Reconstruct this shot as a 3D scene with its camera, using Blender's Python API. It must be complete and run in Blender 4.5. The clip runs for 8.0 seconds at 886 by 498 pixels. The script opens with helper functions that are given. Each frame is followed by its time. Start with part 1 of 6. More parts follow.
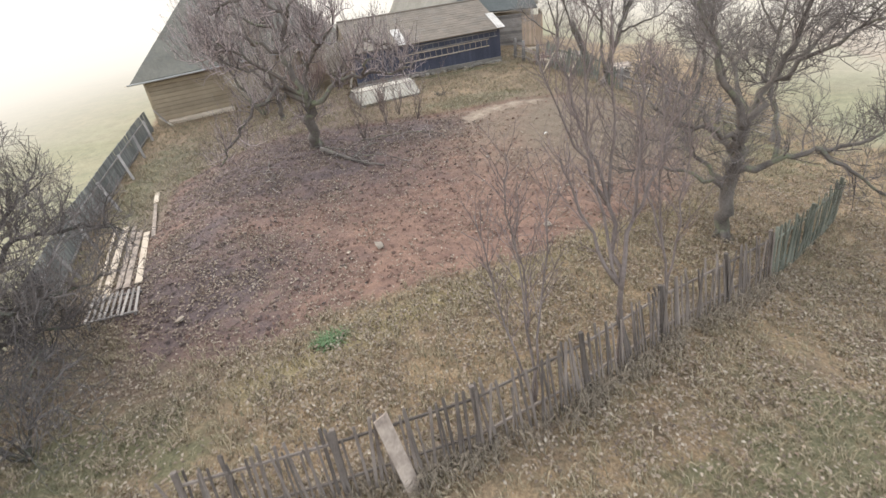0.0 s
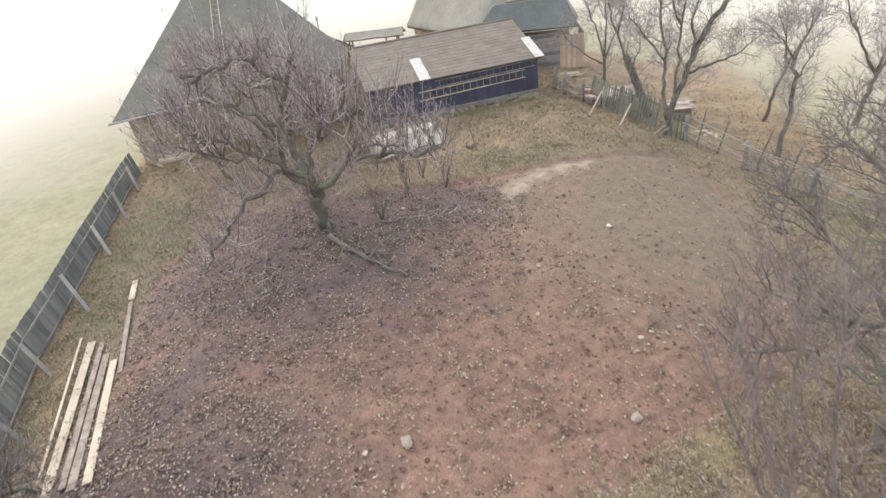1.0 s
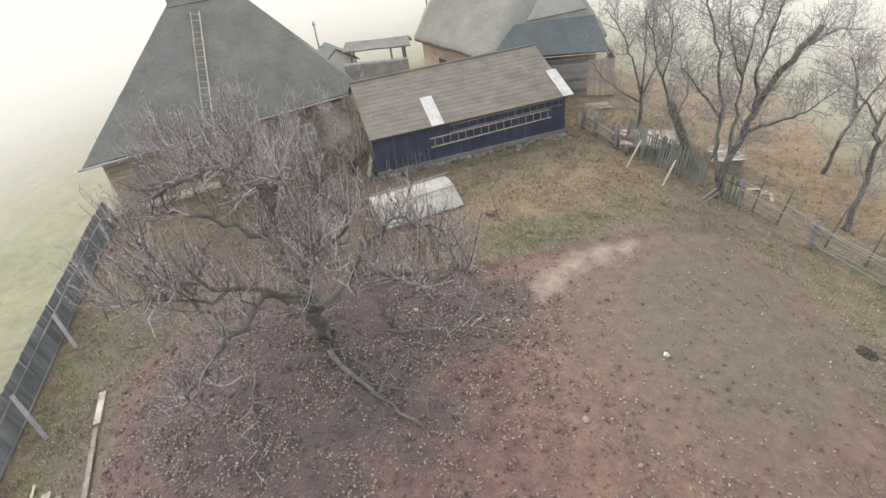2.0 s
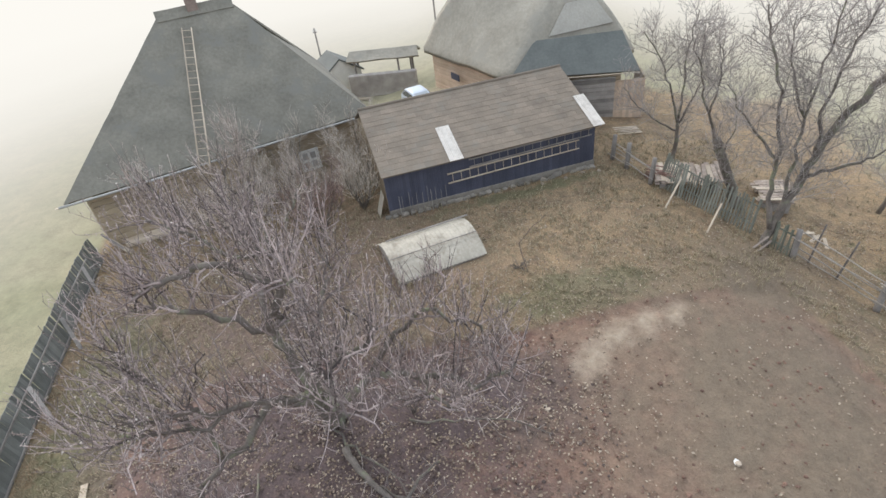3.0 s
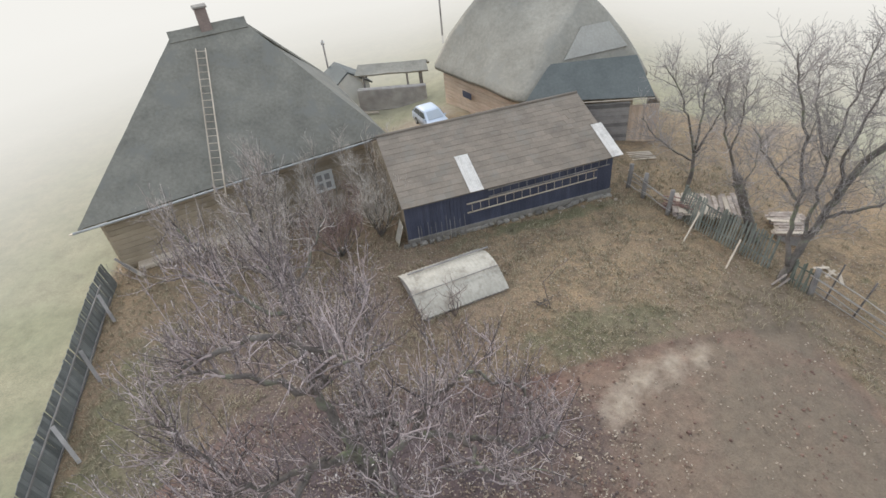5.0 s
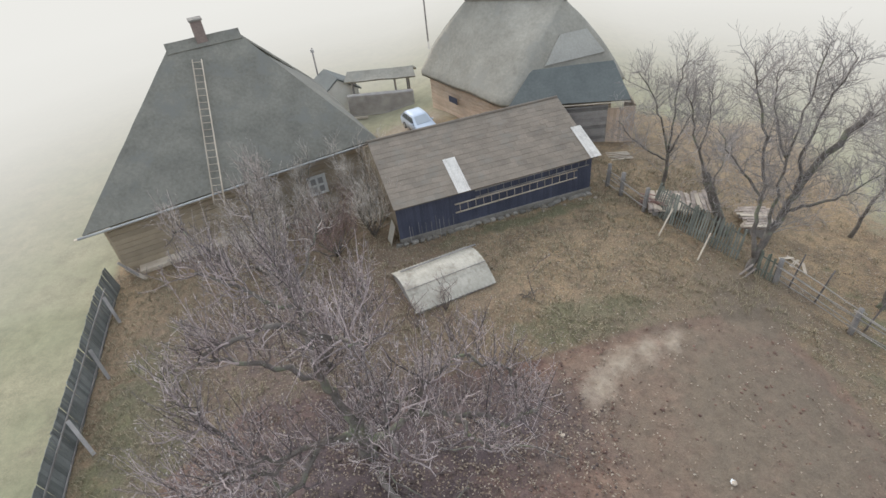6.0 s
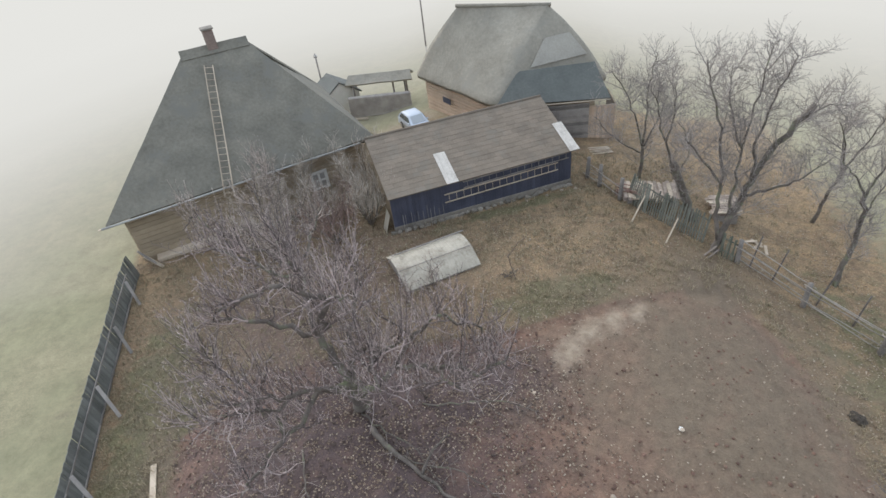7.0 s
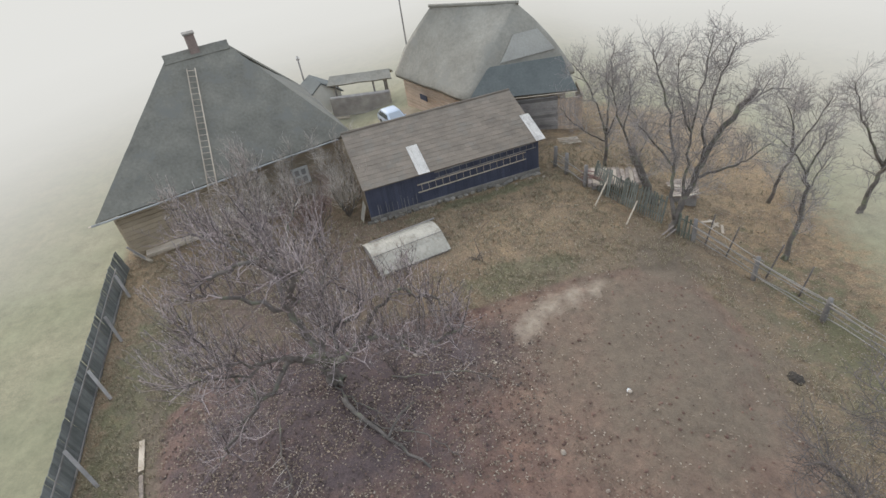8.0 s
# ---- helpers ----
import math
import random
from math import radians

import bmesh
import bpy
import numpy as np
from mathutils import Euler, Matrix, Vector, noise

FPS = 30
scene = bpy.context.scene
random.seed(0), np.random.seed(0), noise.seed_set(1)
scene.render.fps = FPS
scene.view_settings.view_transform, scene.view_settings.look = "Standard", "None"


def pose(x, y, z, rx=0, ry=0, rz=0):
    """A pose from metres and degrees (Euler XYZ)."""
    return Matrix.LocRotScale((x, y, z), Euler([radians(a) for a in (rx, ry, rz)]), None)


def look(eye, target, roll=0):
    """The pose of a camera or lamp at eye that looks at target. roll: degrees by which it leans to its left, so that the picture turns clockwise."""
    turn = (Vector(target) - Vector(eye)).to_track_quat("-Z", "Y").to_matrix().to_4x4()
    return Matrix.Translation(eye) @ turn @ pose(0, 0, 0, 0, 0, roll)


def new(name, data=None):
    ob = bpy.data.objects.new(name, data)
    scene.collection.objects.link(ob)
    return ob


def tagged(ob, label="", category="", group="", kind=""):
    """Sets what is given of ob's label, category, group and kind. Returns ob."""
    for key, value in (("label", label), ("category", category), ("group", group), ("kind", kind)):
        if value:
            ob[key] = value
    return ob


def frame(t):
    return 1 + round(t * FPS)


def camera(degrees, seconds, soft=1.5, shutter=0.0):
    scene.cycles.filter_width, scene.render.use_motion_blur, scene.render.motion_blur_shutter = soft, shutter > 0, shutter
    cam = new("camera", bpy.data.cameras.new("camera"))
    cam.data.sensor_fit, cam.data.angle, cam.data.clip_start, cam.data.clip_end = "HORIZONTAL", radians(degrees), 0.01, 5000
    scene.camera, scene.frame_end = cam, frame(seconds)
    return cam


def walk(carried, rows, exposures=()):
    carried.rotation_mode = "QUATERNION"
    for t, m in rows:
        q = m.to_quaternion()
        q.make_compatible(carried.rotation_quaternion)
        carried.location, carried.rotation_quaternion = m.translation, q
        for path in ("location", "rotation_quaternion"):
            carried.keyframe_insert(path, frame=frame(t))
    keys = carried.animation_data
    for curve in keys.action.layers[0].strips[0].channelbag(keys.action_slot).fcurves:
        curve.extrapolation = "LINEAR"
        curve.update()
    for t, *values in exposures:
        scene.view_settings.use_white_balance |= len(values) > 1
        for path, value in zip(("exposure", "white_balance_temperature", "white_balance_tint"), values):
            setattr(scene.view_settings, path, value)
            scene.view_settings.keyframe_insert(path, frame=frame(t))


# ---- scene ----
cam = camera(78.0, 8.0, 1.5, 0.15)
K = 0.8  # the plan below the walk is drawn in units of 0.8 m
PATH = [
    (0, (1.066, -0.765, 7.78), (0.858, 0.955, 6.781), -7.8),
    (0.5, (0.537, 1.996, 8.578), (0.338, 3.702, 7.554), -8.3),
    (1, (0.065, 5.445, 9.835), (-0.186, 7.116, 8.766), -8.1),
    (1.5, (-0.361, 8.25, 11.003), (-0.64, 9.884, 9.884), -8.0),
    (2, (-0.741, 10.651, 11.932), (-0.998, 12.26, 10.772), -8.1),
    (2.2, (-0.922, 11.373, 12.08), (-1.166, 12.983, 10.919), -8.3),
    (3.5, (-2.442, 14.951, 13.029), (-2.682, 16.509, 11.799), -7.5),
    (4, (-2.968, 15.388, 13.229), (-3.162, 16.937, 11.979), -7.2),
    (4.5, (-3.096, 15.146, 13.665), (-3.345, 16.694, 12.423), -6.9),
    (5, (-2.955, 14.74, 14.111), (-3.168, 16.307, 12.887), -6.8),
    (5.2, (-2.942, 14.501, 14.198), (-3.105, 16.078, 12.979), -7.0),
    (6.5, (-2.747, 12.74, 15.176), (-2.931, 14.31, 13.951), -7.2),
    (7, (-1.959, 11.421, 15.372), (-2.157, 13.002, 14.164), -7.9),
    (7.5, (-1.222, 10.462, 15.45), (-1.413, 12.048, 14.248), -8.6),
    (8, (-0.619, 9.95, 15.436), (-0.814, 11.536, 14.234), -9.3),
]
EXPOSURES = [(0, 0.48, 6370, 11), (1.0, 0.54, 6330, 11), (2.0, 0.36, 6220, 10), (4, 0.21, 6080, 10), (6.5, 0.0, 5990, 9), (8, -0.08, 5960, 9)]
walk(cam, [(t, look(eye, target, roll)) for t, eye, target, roll in PATH], EXPOSURES)

# ---- world, sun, mist ----
world = bpy.data.worlds.new("world")
scene.world = world
world.use_nodes = True
wn = world.node_tree
wn.nodes.clear()
w_out = wn.nodes.new("ShaderNodeOutputWorld")
w_sky = wn.nodes.new("ShaderNodeTexSky")
w_sky.sky_type, w_sky.sun_disc = "NISHITA", False
w_sky.sun_elevation, w_sky.sun_rotation = radians(28), radians(-42)
w_sky.dust_density = 6.0
w_bg1 = wn.nodes.new("ShaderNodeBackground")
w_bg1.inputs["Strength"].default_value = 0.06
w_bg2 = wn.nodes.new("ShaderNodeBackground")
w_bg2.inputs["Color"].default_value = (0.89, 0.95, 1.02, 1)
w_bg2.inputs["Strength"].default_value = 1.06
w_add = wn.nodes.new("ShaderNodeAddShader")
wn.links.new(w_sky.outputs["Color"], w_bg1.inputs["Color"])
wn.links.new(w_bg1.outputs[0], w_add.inputs[0])
wn.links.new(w_bg2.outputs[0], w_add.inputs[1])
wn.links.new(w_add.outputs[0], w_out.inputs["Surface"])
sun_data = bpy.data.lights.new("sun", "SUN")
sun_data.energy, sun_data.angle, sun_data.color = 0.8, radians(30), (1.0, 0.97, 0.92)
sun = new("sun", sun_data)
sun.matrix_world = look((-40, 45, 45), (0, 0, 0))


# ---- materials ----
def node_mat(name):
    m = bpy.data.materials.new(name)
    m.use_nodes = True
    nt = m.node_tree
    nt.nodes.clear()
    out = nt.nodes.new("ShaderNodeOutputMaterial")
    bsdf = nt.nodes.new("ShaderNodeBsdfPrincipled")
    nt.links.new(bsdf.outputs[0], out.inputs["Surface"])
    return m, nt, bsdf


def noise_node(nt, scale, detail=4.0, rough=0.6, coords=None, stretch=None):
    geo = nt.nodes.new("ShaderNodeNewGeometry") if coords is None else None
    src = geo.outputs["Position"] if coords is None else coords
    if stretch:
        mp = nt.nodes.new("ShaderNodeVectorMath")
        mp.operation = "MULTIPLY"
        mp.inputs[1].default_value = stretch
        nt.links.new(src, mp.inputs[0])
        src = mp.outputs[0]
    n = nt.nodes.new("ShaderNodeTexNoise")
    n.inputs["Scale"].default_value, n.inputs["Detail"].default_value, n.inputs["Roughness"].default_value = scale, detail, rough
    nt.links.new(src, n.inputs["Vector"])
    return n.outputs["Fac"]


def ramp(nt, src, stops):
    r = nt.nodes.new("ShaderNodeValToRGB")
    e = r.color_ramp.elements
    while len(e) < len(stops):
        e.new(0.5)
    for k, (p, c) in zip(e, stops):
        k.position, k.color = p, (*c, 1)
    nt.links.new(src, r.inputs["Fac"])
    return r.outputs["Color"]


def mix_rgb(nt, fac, a, b, mode="MIX"):
    m = nt.nodes.new("ShaderNodeMix")
    m.data_type, m.blend_type = "RGBA", mode
    for sock, v in ((m.inputs["Factor"], fac), (m.inputs["A"], a), (m.inputs["B"], b)):
        if isinstance(v, (int, float)):
            sock.default_value = v
        elif isinstance(v, tuple):
            sock.default_value = (*v, 1)
        else:
            nt.links.new(v, sock)
    return m.outputs["Result"]


def bump(nt, bsdf, src, strength, dist):
    b = nt.nodes.new("ShaderNodeBump")
    b.inputs["Strength"].default_value, b.inputs["Distance"].default_value = strength, dist
    nt.links.new(src, b.inputs["Height"])
    nt.links.new(b.outputs[0], bsdf.inputs["Normal"])


def surface(name, dark, light, fine=30.0, coarse=1.2, rough=0.85, relief=0.4, depth=0.01, grain=None, island=0.0, per_object=0.0, metal=0.0, stain=None, damp=0.5):
    """A weathered surface: colour between two tones at two scales, fine relief, and a tone of its own per piece."""
    m, nt, bsdf = node_mat(name)
    tex = nt.nodes.new("ShaderNodeTexCoord")
    local = tex.outputs["Object"] if grain else None
    a = noise_node(nt, fine, 5, 0.65, local, grain)
    b = noise_node(nt, coarse, 3, 0.55)
    col = mix_rgb(nt, 0.5, ramp(nt, a, [(0.3, dark), (0.7, light)]), ramp(nt, b, [(0.32, dark), (0.68, light)]))
    if stain:
        s = noise_node(nt, coarse * 0.6 + 0.3, 5, 0.7)
        f = ramp(nt, s, [(0.52, (0, 0, 0)), (0.66, (1, 1, 1))])
        col = mix_rgb(nt, f, col, stain)
    if island or per_object:
        if island:
            src = nt.nodes.new("ShaderNodeNewGeometry").outputs["Random Per Island"]
        else:
            src = nt.nodes.new("ShaderNodeObjectInfo").outputs["Random"]
        k = island or per_object
        tone = ramp(nt, src, [(0.0, (1 - k,) * 3), (1.0, (1 + 0.6 * k,) * 3)])
        col = mix_rgb(nt, 1.0, col, tone, "MULTIPLY")
    nt.links.new(col, bsdf.inputs["Base Color"])
    bsdf.inputs["Roughness"].default_value, bsdf.inputs["Metallic"].default_value = rough, metal
    bsdf.inputs["Specular IOR Level"].default_value = damp
    if relief:
        bump(nt, bsdf, a, relief, depth)
    return m


def litter_mat(name, tones):
    m, nt, bsdf = node_mat(name)
    src = nt.nodes.new("ShaderNodeNewGeometry").outputs["Random Per Island"]
    n = len(tones)
    col = ramp(nt, src, [(i / (n - 1), c) for i, c in enumerate(tones)])
    col = mix_rgb(nt, 0.35, col, ramp(nt, noise_node(nt, 60), [(0.3, (0.07, 0.05, 0.035)), (0.7, (0.4, 0.33, 0.25))]))
    nt.links.new(col, bsdf.inputs["Base Color"])
    bsdf.inputs["Roughness"].default_value = 0.75
    return m


def ground_mat():
    """Garden soil, meadow, worn grass and sand, shared out by the sheet's own zones and broken up by noise."""
    m, nt, bsdf = node_mat("ground")

    def zone(key):
        a = nt.nodes.new("ShaderNodeAttribute")
        a.attribute_name = key
        return a.outputs["Fac"]

    def edge(key, amount=0.55, scale=1.6, lo=0.36, hi=0.64):
        w = nt.nodes.new("ShaderNodeMath")
        w.operation = "MULTIPLY_ADD"
        nt.links.new(noise_node(nt, scale, 6, 0.7), w.inputs[0])
        w.inputs[1].default_value = amount
        s = nt.nodes.new("ShaderNodeMath")
        s.operation = "ADD"
        nt.links.new(zone(key), s.inputs[0])
        w.inputs[2].default_value = -amount / 2
        nt.links.new(w.outputs[0], s.inputs[1])
        return ramp(nt, s.outputs[0], [(lo, (0, 0, 0)), (hi, (1, 1, 1))])

    fine, mid, big = noise_node(nt, 16, 6, 0.7), noise_node(nt, 3.2, 5, 0.65), noise_node(nt, 0.35, 4, 0.6)
    grass = ramp(nt, fine, [(0.25, (0.12, 0.086, 0.054)), (0.5, (0.3, 0.212, 0.124)), (0.75, (0.48, 0.362, 0.225))])
    green = ramp(nt, fine, [(0.25, (0.105, 0.085, 0.053)), (0.55, (0.235, 0.182, 0.11)), (0.8, (0.38, 0.305, 0.195))])
    grass = mix_rgb(nt, ramp(nt, mid, [(0.42, (0, 0, 0)), (0.66, (1, 1, 1))]), grass, green)
    grass = mix_rgb(nt, 1.0, grass, ramp(nt, noise_node(nt, 0.9, 6, 0.72), [(0.34, (0.68, 0.64, 0.66)), (0.5, (1.0, 0.98, 0.97)), (0.66, (1.22, 1.16, 1.06))]), "MULTIPLY")
    meadow = ramp(nt, fine, [(0.25, (0.25, 0.225, 0.135)), (0.55, (0.36, 0.32, 0.2)), (0.8, (0.46, 0.41, 0.27))])
    meadow = mix_rgb(nt, ramp(nt, big, [(0.4, (0, 0, 0)), (0.6, (1, 1, 1))]), meadow, (0.31, 0.29, 0.175))
    meadow = mix_rgb(nt, 1.0, meadow, ramp(nt, noise_node(nt, 1.4, 6, 0.7), [(0.35, (0.78, 0.8, 0.78)), (0.65, (1.12, 1.1, 1.1))]), "MULTIPLY")
    lush = ramp(nt, fine, [(0.25, (0.09, 0.084, 0.042)), (0.6, (0.21, 0.186, 0.098)), (0.85, (0.35, 0.29, 0.165))])
    soil = ramp(nt, fine, [(0.22, (0.105, 0.058, 0.042)), (0.5, (0.27, 0.158, 0.11)), (0.8, (0.41, 0.265, 0.195))])
    soil2 = ramp(nt, mid, [(0.3, (0.15, 0.088, 0.066)), (0.7, (0.35, 0.222, 0.163))])
    soil = mix_rgb(nt, 0.5, soil, soil2)
    soil = mix_rgb(nt, 1.0, soil, ramp(nt, noise_node(nt, 0.8, 5, 0.65), [(0.32, (0.74, 0.72, 0.74)), (0.66, (1.14, 1.13, 1.08))]), "MULTIPLY")
    dark = ramp(nt, fine, [(0.25, (0.056, 0.04, 0.038)), (0.6, (0.145, 0.104, 0.096)), (0.85, (0.265, 0.205, 0.19))])
    dry = mix_rgb(nt, 0.5, ramp(nt, mid, [(0.3, (0.138, 0.102, 0.068)), (0.7, (0.25, 0.191, 0.132))]), ramp(nt, fine, [(0.25, (0.105, 0.078, 0.052)), (0.75, (0.285, 0.22, 0.155))]))
    sand = ramp(nt, mid, [(0.3, (0.28, 0.215, 0.15)), (0.7, (0.43, 0.35, 0.26))])
    straw = ramp(nt, fine, [(0.25, (0.2, 0.15, 0.07)), (0.55, (0.36, 0.285, 0.145)), (0.8, (0.52, 0.43, 0.25))])
    col = mix_rgb(nt, edge("meadow"), grass, meadow)
    col = mix_rgb(nt, edge("lush", 1.8, 1.1), col, lush)
    col = mix_rgb(nt, edge("soil", 0.5, 2.2), col, soil)
    col = mix_rgb(nt, edge("dark", 1.5, 0.9, 0.15, 1.0), col, dark)
    col = mix_rgb(nt, edge("dry", 1.3, 0.6, 0.1, 0.95), col, dry)
    col = mix_rgb(nt, edge("straw", 1.6, 1.8, 0.3, 0.9), col, straw)
    col = mix_rgb(nt, edge("sand", 1.6, 2.2, 0.25, 1.0), col, sand)
    nt.links.new(col, bsdf.inputs["Base Color"])
    bsdf.inputs["Roughness"].default_value = 0.95
    bump(nt, bsdf, mix_rgb(nt, 0.5, fine, mid), 0.9, 0.09)
    return m


M_GROUND = ground_mat()
M_CLOD = surface("clod", (0.125, 0.074, 0.055), (0.28, 0.172, 0.126), 14, 2.5, 0.95, 0.6, 0.02, island=0.35)
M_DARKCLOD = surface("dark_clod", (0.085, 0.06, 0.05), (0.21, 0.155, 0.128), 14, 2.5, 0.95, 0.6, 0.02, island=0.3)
M_LEAF = litter_mat("dry_leaf", [(0.08, 0.05, 0.034), (0.16, 0.105, 0.07), (0.28, 0.195, 0.13), (0.34, 0.255, 0.175), (0.44, 0.35, 0.25), (0.55, 0.47, 0.36)])
M_BLADE = litter_mat("grass_blade", [(0.13, 0.105, 0.055), (0.25, 0.2, 0.105), (0.41, 0.33, 0.19), (0.55, 0.46, 0.29)])
M_WEED = litter_mat("dead_weed", [(0.07, 0.055, 0.04), (0.16, 0.125, 0.085), (0.3, 0.24, 0.165), (0.42, 0.35, 0.25)])
M_TUFT = litter_mat("fresh_blade", [(0.04, 0.16, 0.04), (0.08, 0.26, 0.07), (0.16, 0.34, 0.12)])
M_GREEN = litter_mat("green_blade", [(0.1, 0.115, 0.05), (0.18, 0.185, 0.085), (0.28, 0.26, 0.135)])
M_BARK = surface("bark", (0.07, 0.058, 0.048), (0.24, 0.203, 0.17), 22, 2.0, 0.95, 0.9, 0.02, stain=(0.22, 0.23, 0.14))
M_DARKBARK = surface("dark_bark", (0.04, 0.034, 0.03), (0.135, 0.115, 0.098), 22, 2.0, 0.95, 0.9, 0.02, stain=(0.13, 0.14, 0.09))
M_YOUNGBARK = surface("young_bark", (0.1, 0.078, 0.066), (0.25, 0.2, 0.172), 22, 2.0, 0.9, 0.4, 0.01)
M_TWIG = surface("twig", (0.15, 0.115, 0.095), (0.62, 0.535, 0.465), 9, 1.2, 0.8, 0.0, island=0.7)
M_APPLETWIG = surface("apple_twig", (0.105, 0.075, 0.07), (0.58, 0.48, 0.44), 9, 1.2, 0.85, 0.0, island=0.8)
# bushes before the house: colour paled further to stand in for haze
M_PALETWIG = surface("hazed_pale_twig", (0.32, 0.27, 0.215), (0.72, 0.64, 0.54), 9, 1.2, 0.85, 0.0, island=0.45)
M_REDTWIG = surface("red_twig", (0.15, 0.09, 0.075), (0.42, 0.3, 0.255), 9, 1.2, 0.85, 0.0, island=0.4)
M_YOUNGTWIG = surface("young_twig", (0.12, 0.088, 0.078), (0.3, 0.235, 0.21), 9, 1.2, 0.85, 0.0, island=0.35)
M_BLACKTWIG = surface("black_twig", (0.055, 0.047, 0.042), (0.17, 0.145, 0.13), 9, 1.2, 0.85, 0.0, island=0.35)
M_REDSTICK = surface("red_brown_stick", (0.15, 0.085, 0.065), (0.36, 0.235, 0.19), 12, 1.5, 0.9, 0.3, 0.004, per_object=0.3)
# orchard twigs: mist painted in as a lighter colour
M_GREYTWIG = surface("hazed_grey_twig", (0.19, 0.165, 0.147), (0.46, 0.41, 0.37), 9, 1.2, 0.85, 0.0, island=0.35)
M_DARKTWIG = surface("dark_twig", (0.085, 0.072, 0.064), (0.25, 0.21, 0.185), 9, 1.2, 0.85, 0.0, island=0.35)
M_BUD = litter_mat("bud", [(0.25, 0.19, 0.16), (0.45, 0.38, 0.33), (0.68, 0.62, 0.55)])
M_OLDWOOD = surface("grey_wood", (0.17, 0.15, 0.135), (0.42, 0.38, 0.335), 18, 1.5, 0.9, 0.5, 0.006, grain=(6, 6, 0.6), per_object=0.35)
M_FENCEDARK = surface("dark_boards", (0.125, 0.128, 0.113), (0.265, 0.265, 0.238), 16, 1.2, 0.9, 0.5, 0.006, grain=(6, 6, 0.6), per_object=0.3)
M_BROWNWOOD = surface("brown_grey_wood", (0.1, 0.08, 0.066), (0.3, 0.25, 0.208), 16, 1.4, 0.9, 0.5, 0.006, grain=(6, 6, 0.6), per_object=0.45)
M_GREENWOOD = surface("algae_wood", (0.09, 0.1, 0.075), (0.25, 0.25, 0.19), 16, 1.4, 0.9, 0.5, 0.006, grain=(6, 6, 0.6), per_object=0.35)
M_ORCHWOOD = surface("pale_algae_wood", (0.105, 0.11, 0.087), (0.27, 0.267, 0.215), 16, 1.4, 0.9, 0.5, 0.006, grain=(6, 6, 0.6), per_object=0.25)
M_PALEWOOD = surface("pale_board", (0.36, 0.28, 0.2), (0.68, 0.58, 0.45), 14, 1.2, 0.8, 0.4, 0.004, grain=(6, 0.5, 6), per_object=0.2)
M_PALEPOLE = surface("pale_pole", (0.24, 0.21, 0.175), (0.46, 0.41, 0.35), 14, 1.2, 0.85, 0.4, 0.004, per_object=0.25)
M_ROUGHWOOD = surface("bark_edged_board", (0.16, 0.12, 0.095), (0.55, 0.45, 0.36), 9, 3.0, 0.85, 0.6, 0.008, per_object=0.25)
M_SHEDWALL = surface("tarred_boards", (0.036, 0.039, 0.06), (0.085, 0.09, 0.125), 14, 1.0, 0.6, 0.5, 0.006, grain=(6, 6, 0.6), per_object=0.18)
M_BROWNWALL = surface("brown_boards", (0.27, 0.21, 0.135), (0.43, 0.345, 0.235), 14, 1.0, 0.85, 0.5, 0.006, grain=(0.6, 6, 6), per_object=0.2)
# orange lightened in the base colour to imitate fog in front of it
M_ORANGEWALL = surface("fogged_orange_boards", (0.48, 0.34, 0.23), (0.7, 0.55, 0.41), 14, 1.0, 0.8, 0.5, 0.006, grain=(0.6, 6, 6), per_object=0.18)
M_TILE = surface("roof_tile", (0.14, 0.11, 0.08), (0.242, 0.194, 0.142), 12, 0.9, 0.75, 0.4, 0.006, per_object=0.12, stain=(0.19, 0.162, 0.125), damp=0.55)
M_TILEJ = surface("roof_tile_rest", (0.143, 0.116, 0.088), (0.232, 0.19, 0.15), 12, 0.9, 0.78, 0.4, 0.006, island=0.14, stain=(0.185, 0.162, 0.132))
M_THATCH = surface("dark_thatch", (0.115, 0.105, 0.081), (0.24, 0.22, 0.172), 7, 0.7, 0.78, 0.6, 0.02, stain=(0.17, 0.16, 0.132), damp=0.55)
# barn haze is carried by this lighter base colour
M_THATCH2 = surface("hazed_grey_thatch", (0.2, 0.18, 0.14), (0.36, 0.327, 0.262), 6, 0.8, 0.82, 0.5, 0.03, stain=(0.27, 0.25, 0.205), damp=0.55)
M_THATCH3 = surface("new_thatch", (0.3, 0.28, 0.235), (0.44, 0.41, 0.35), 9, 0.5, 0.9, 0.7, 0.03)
M_DARKROOF = surface("dark_felt_roof", (0.085, 0.09, 0.08), (0.15, 0.155, 0.138), 8, 0.7, 0.75, 0.4, 0.01)
M_SHEET = surface("translucent_sheet", (0.48, 0.44, 0.385), (0.68, 0.63, 0.56), 8, 1.6, 0.6, 0.1, 0.003, stain=(0.42, 0.38, 0.33))
M_FRAMESHEET = surface("weathered_sheet", (0.36, 0.318, 0.25), (0.58, 0.52, 0.42), 8, 1.6, 0.8, 0.1, 0.003, stain=(0.31, 0.265, 0.205))
M_WHITE = surface("white_paint", (0.66, 0.65, 0.6), (0.82, 0.81, 0.77), 12, 1.5, 0.6, 0.1, 0.002)
M_FOOTSTONE = surface("footing_stone", (0.17, 0.15, 0.125), (0.36, 0.32, 0.265), 14, 2.0, 0.9, 0.6, 0.01, per_object=0.4)
M_STONE = surface("field_stone", (0.28, 0.225, 0.17), (0.52, 0.43, 0.33), 18, 3.0, 0.85, 0.6, 0.01, per_object=0.3)
M_BRICK = surface("chimney_brick", (0.16, 0.115, 0.095), (0.3, 0.23, 0.19), 16, 2.0, 0.9, 0.5, 0.01)
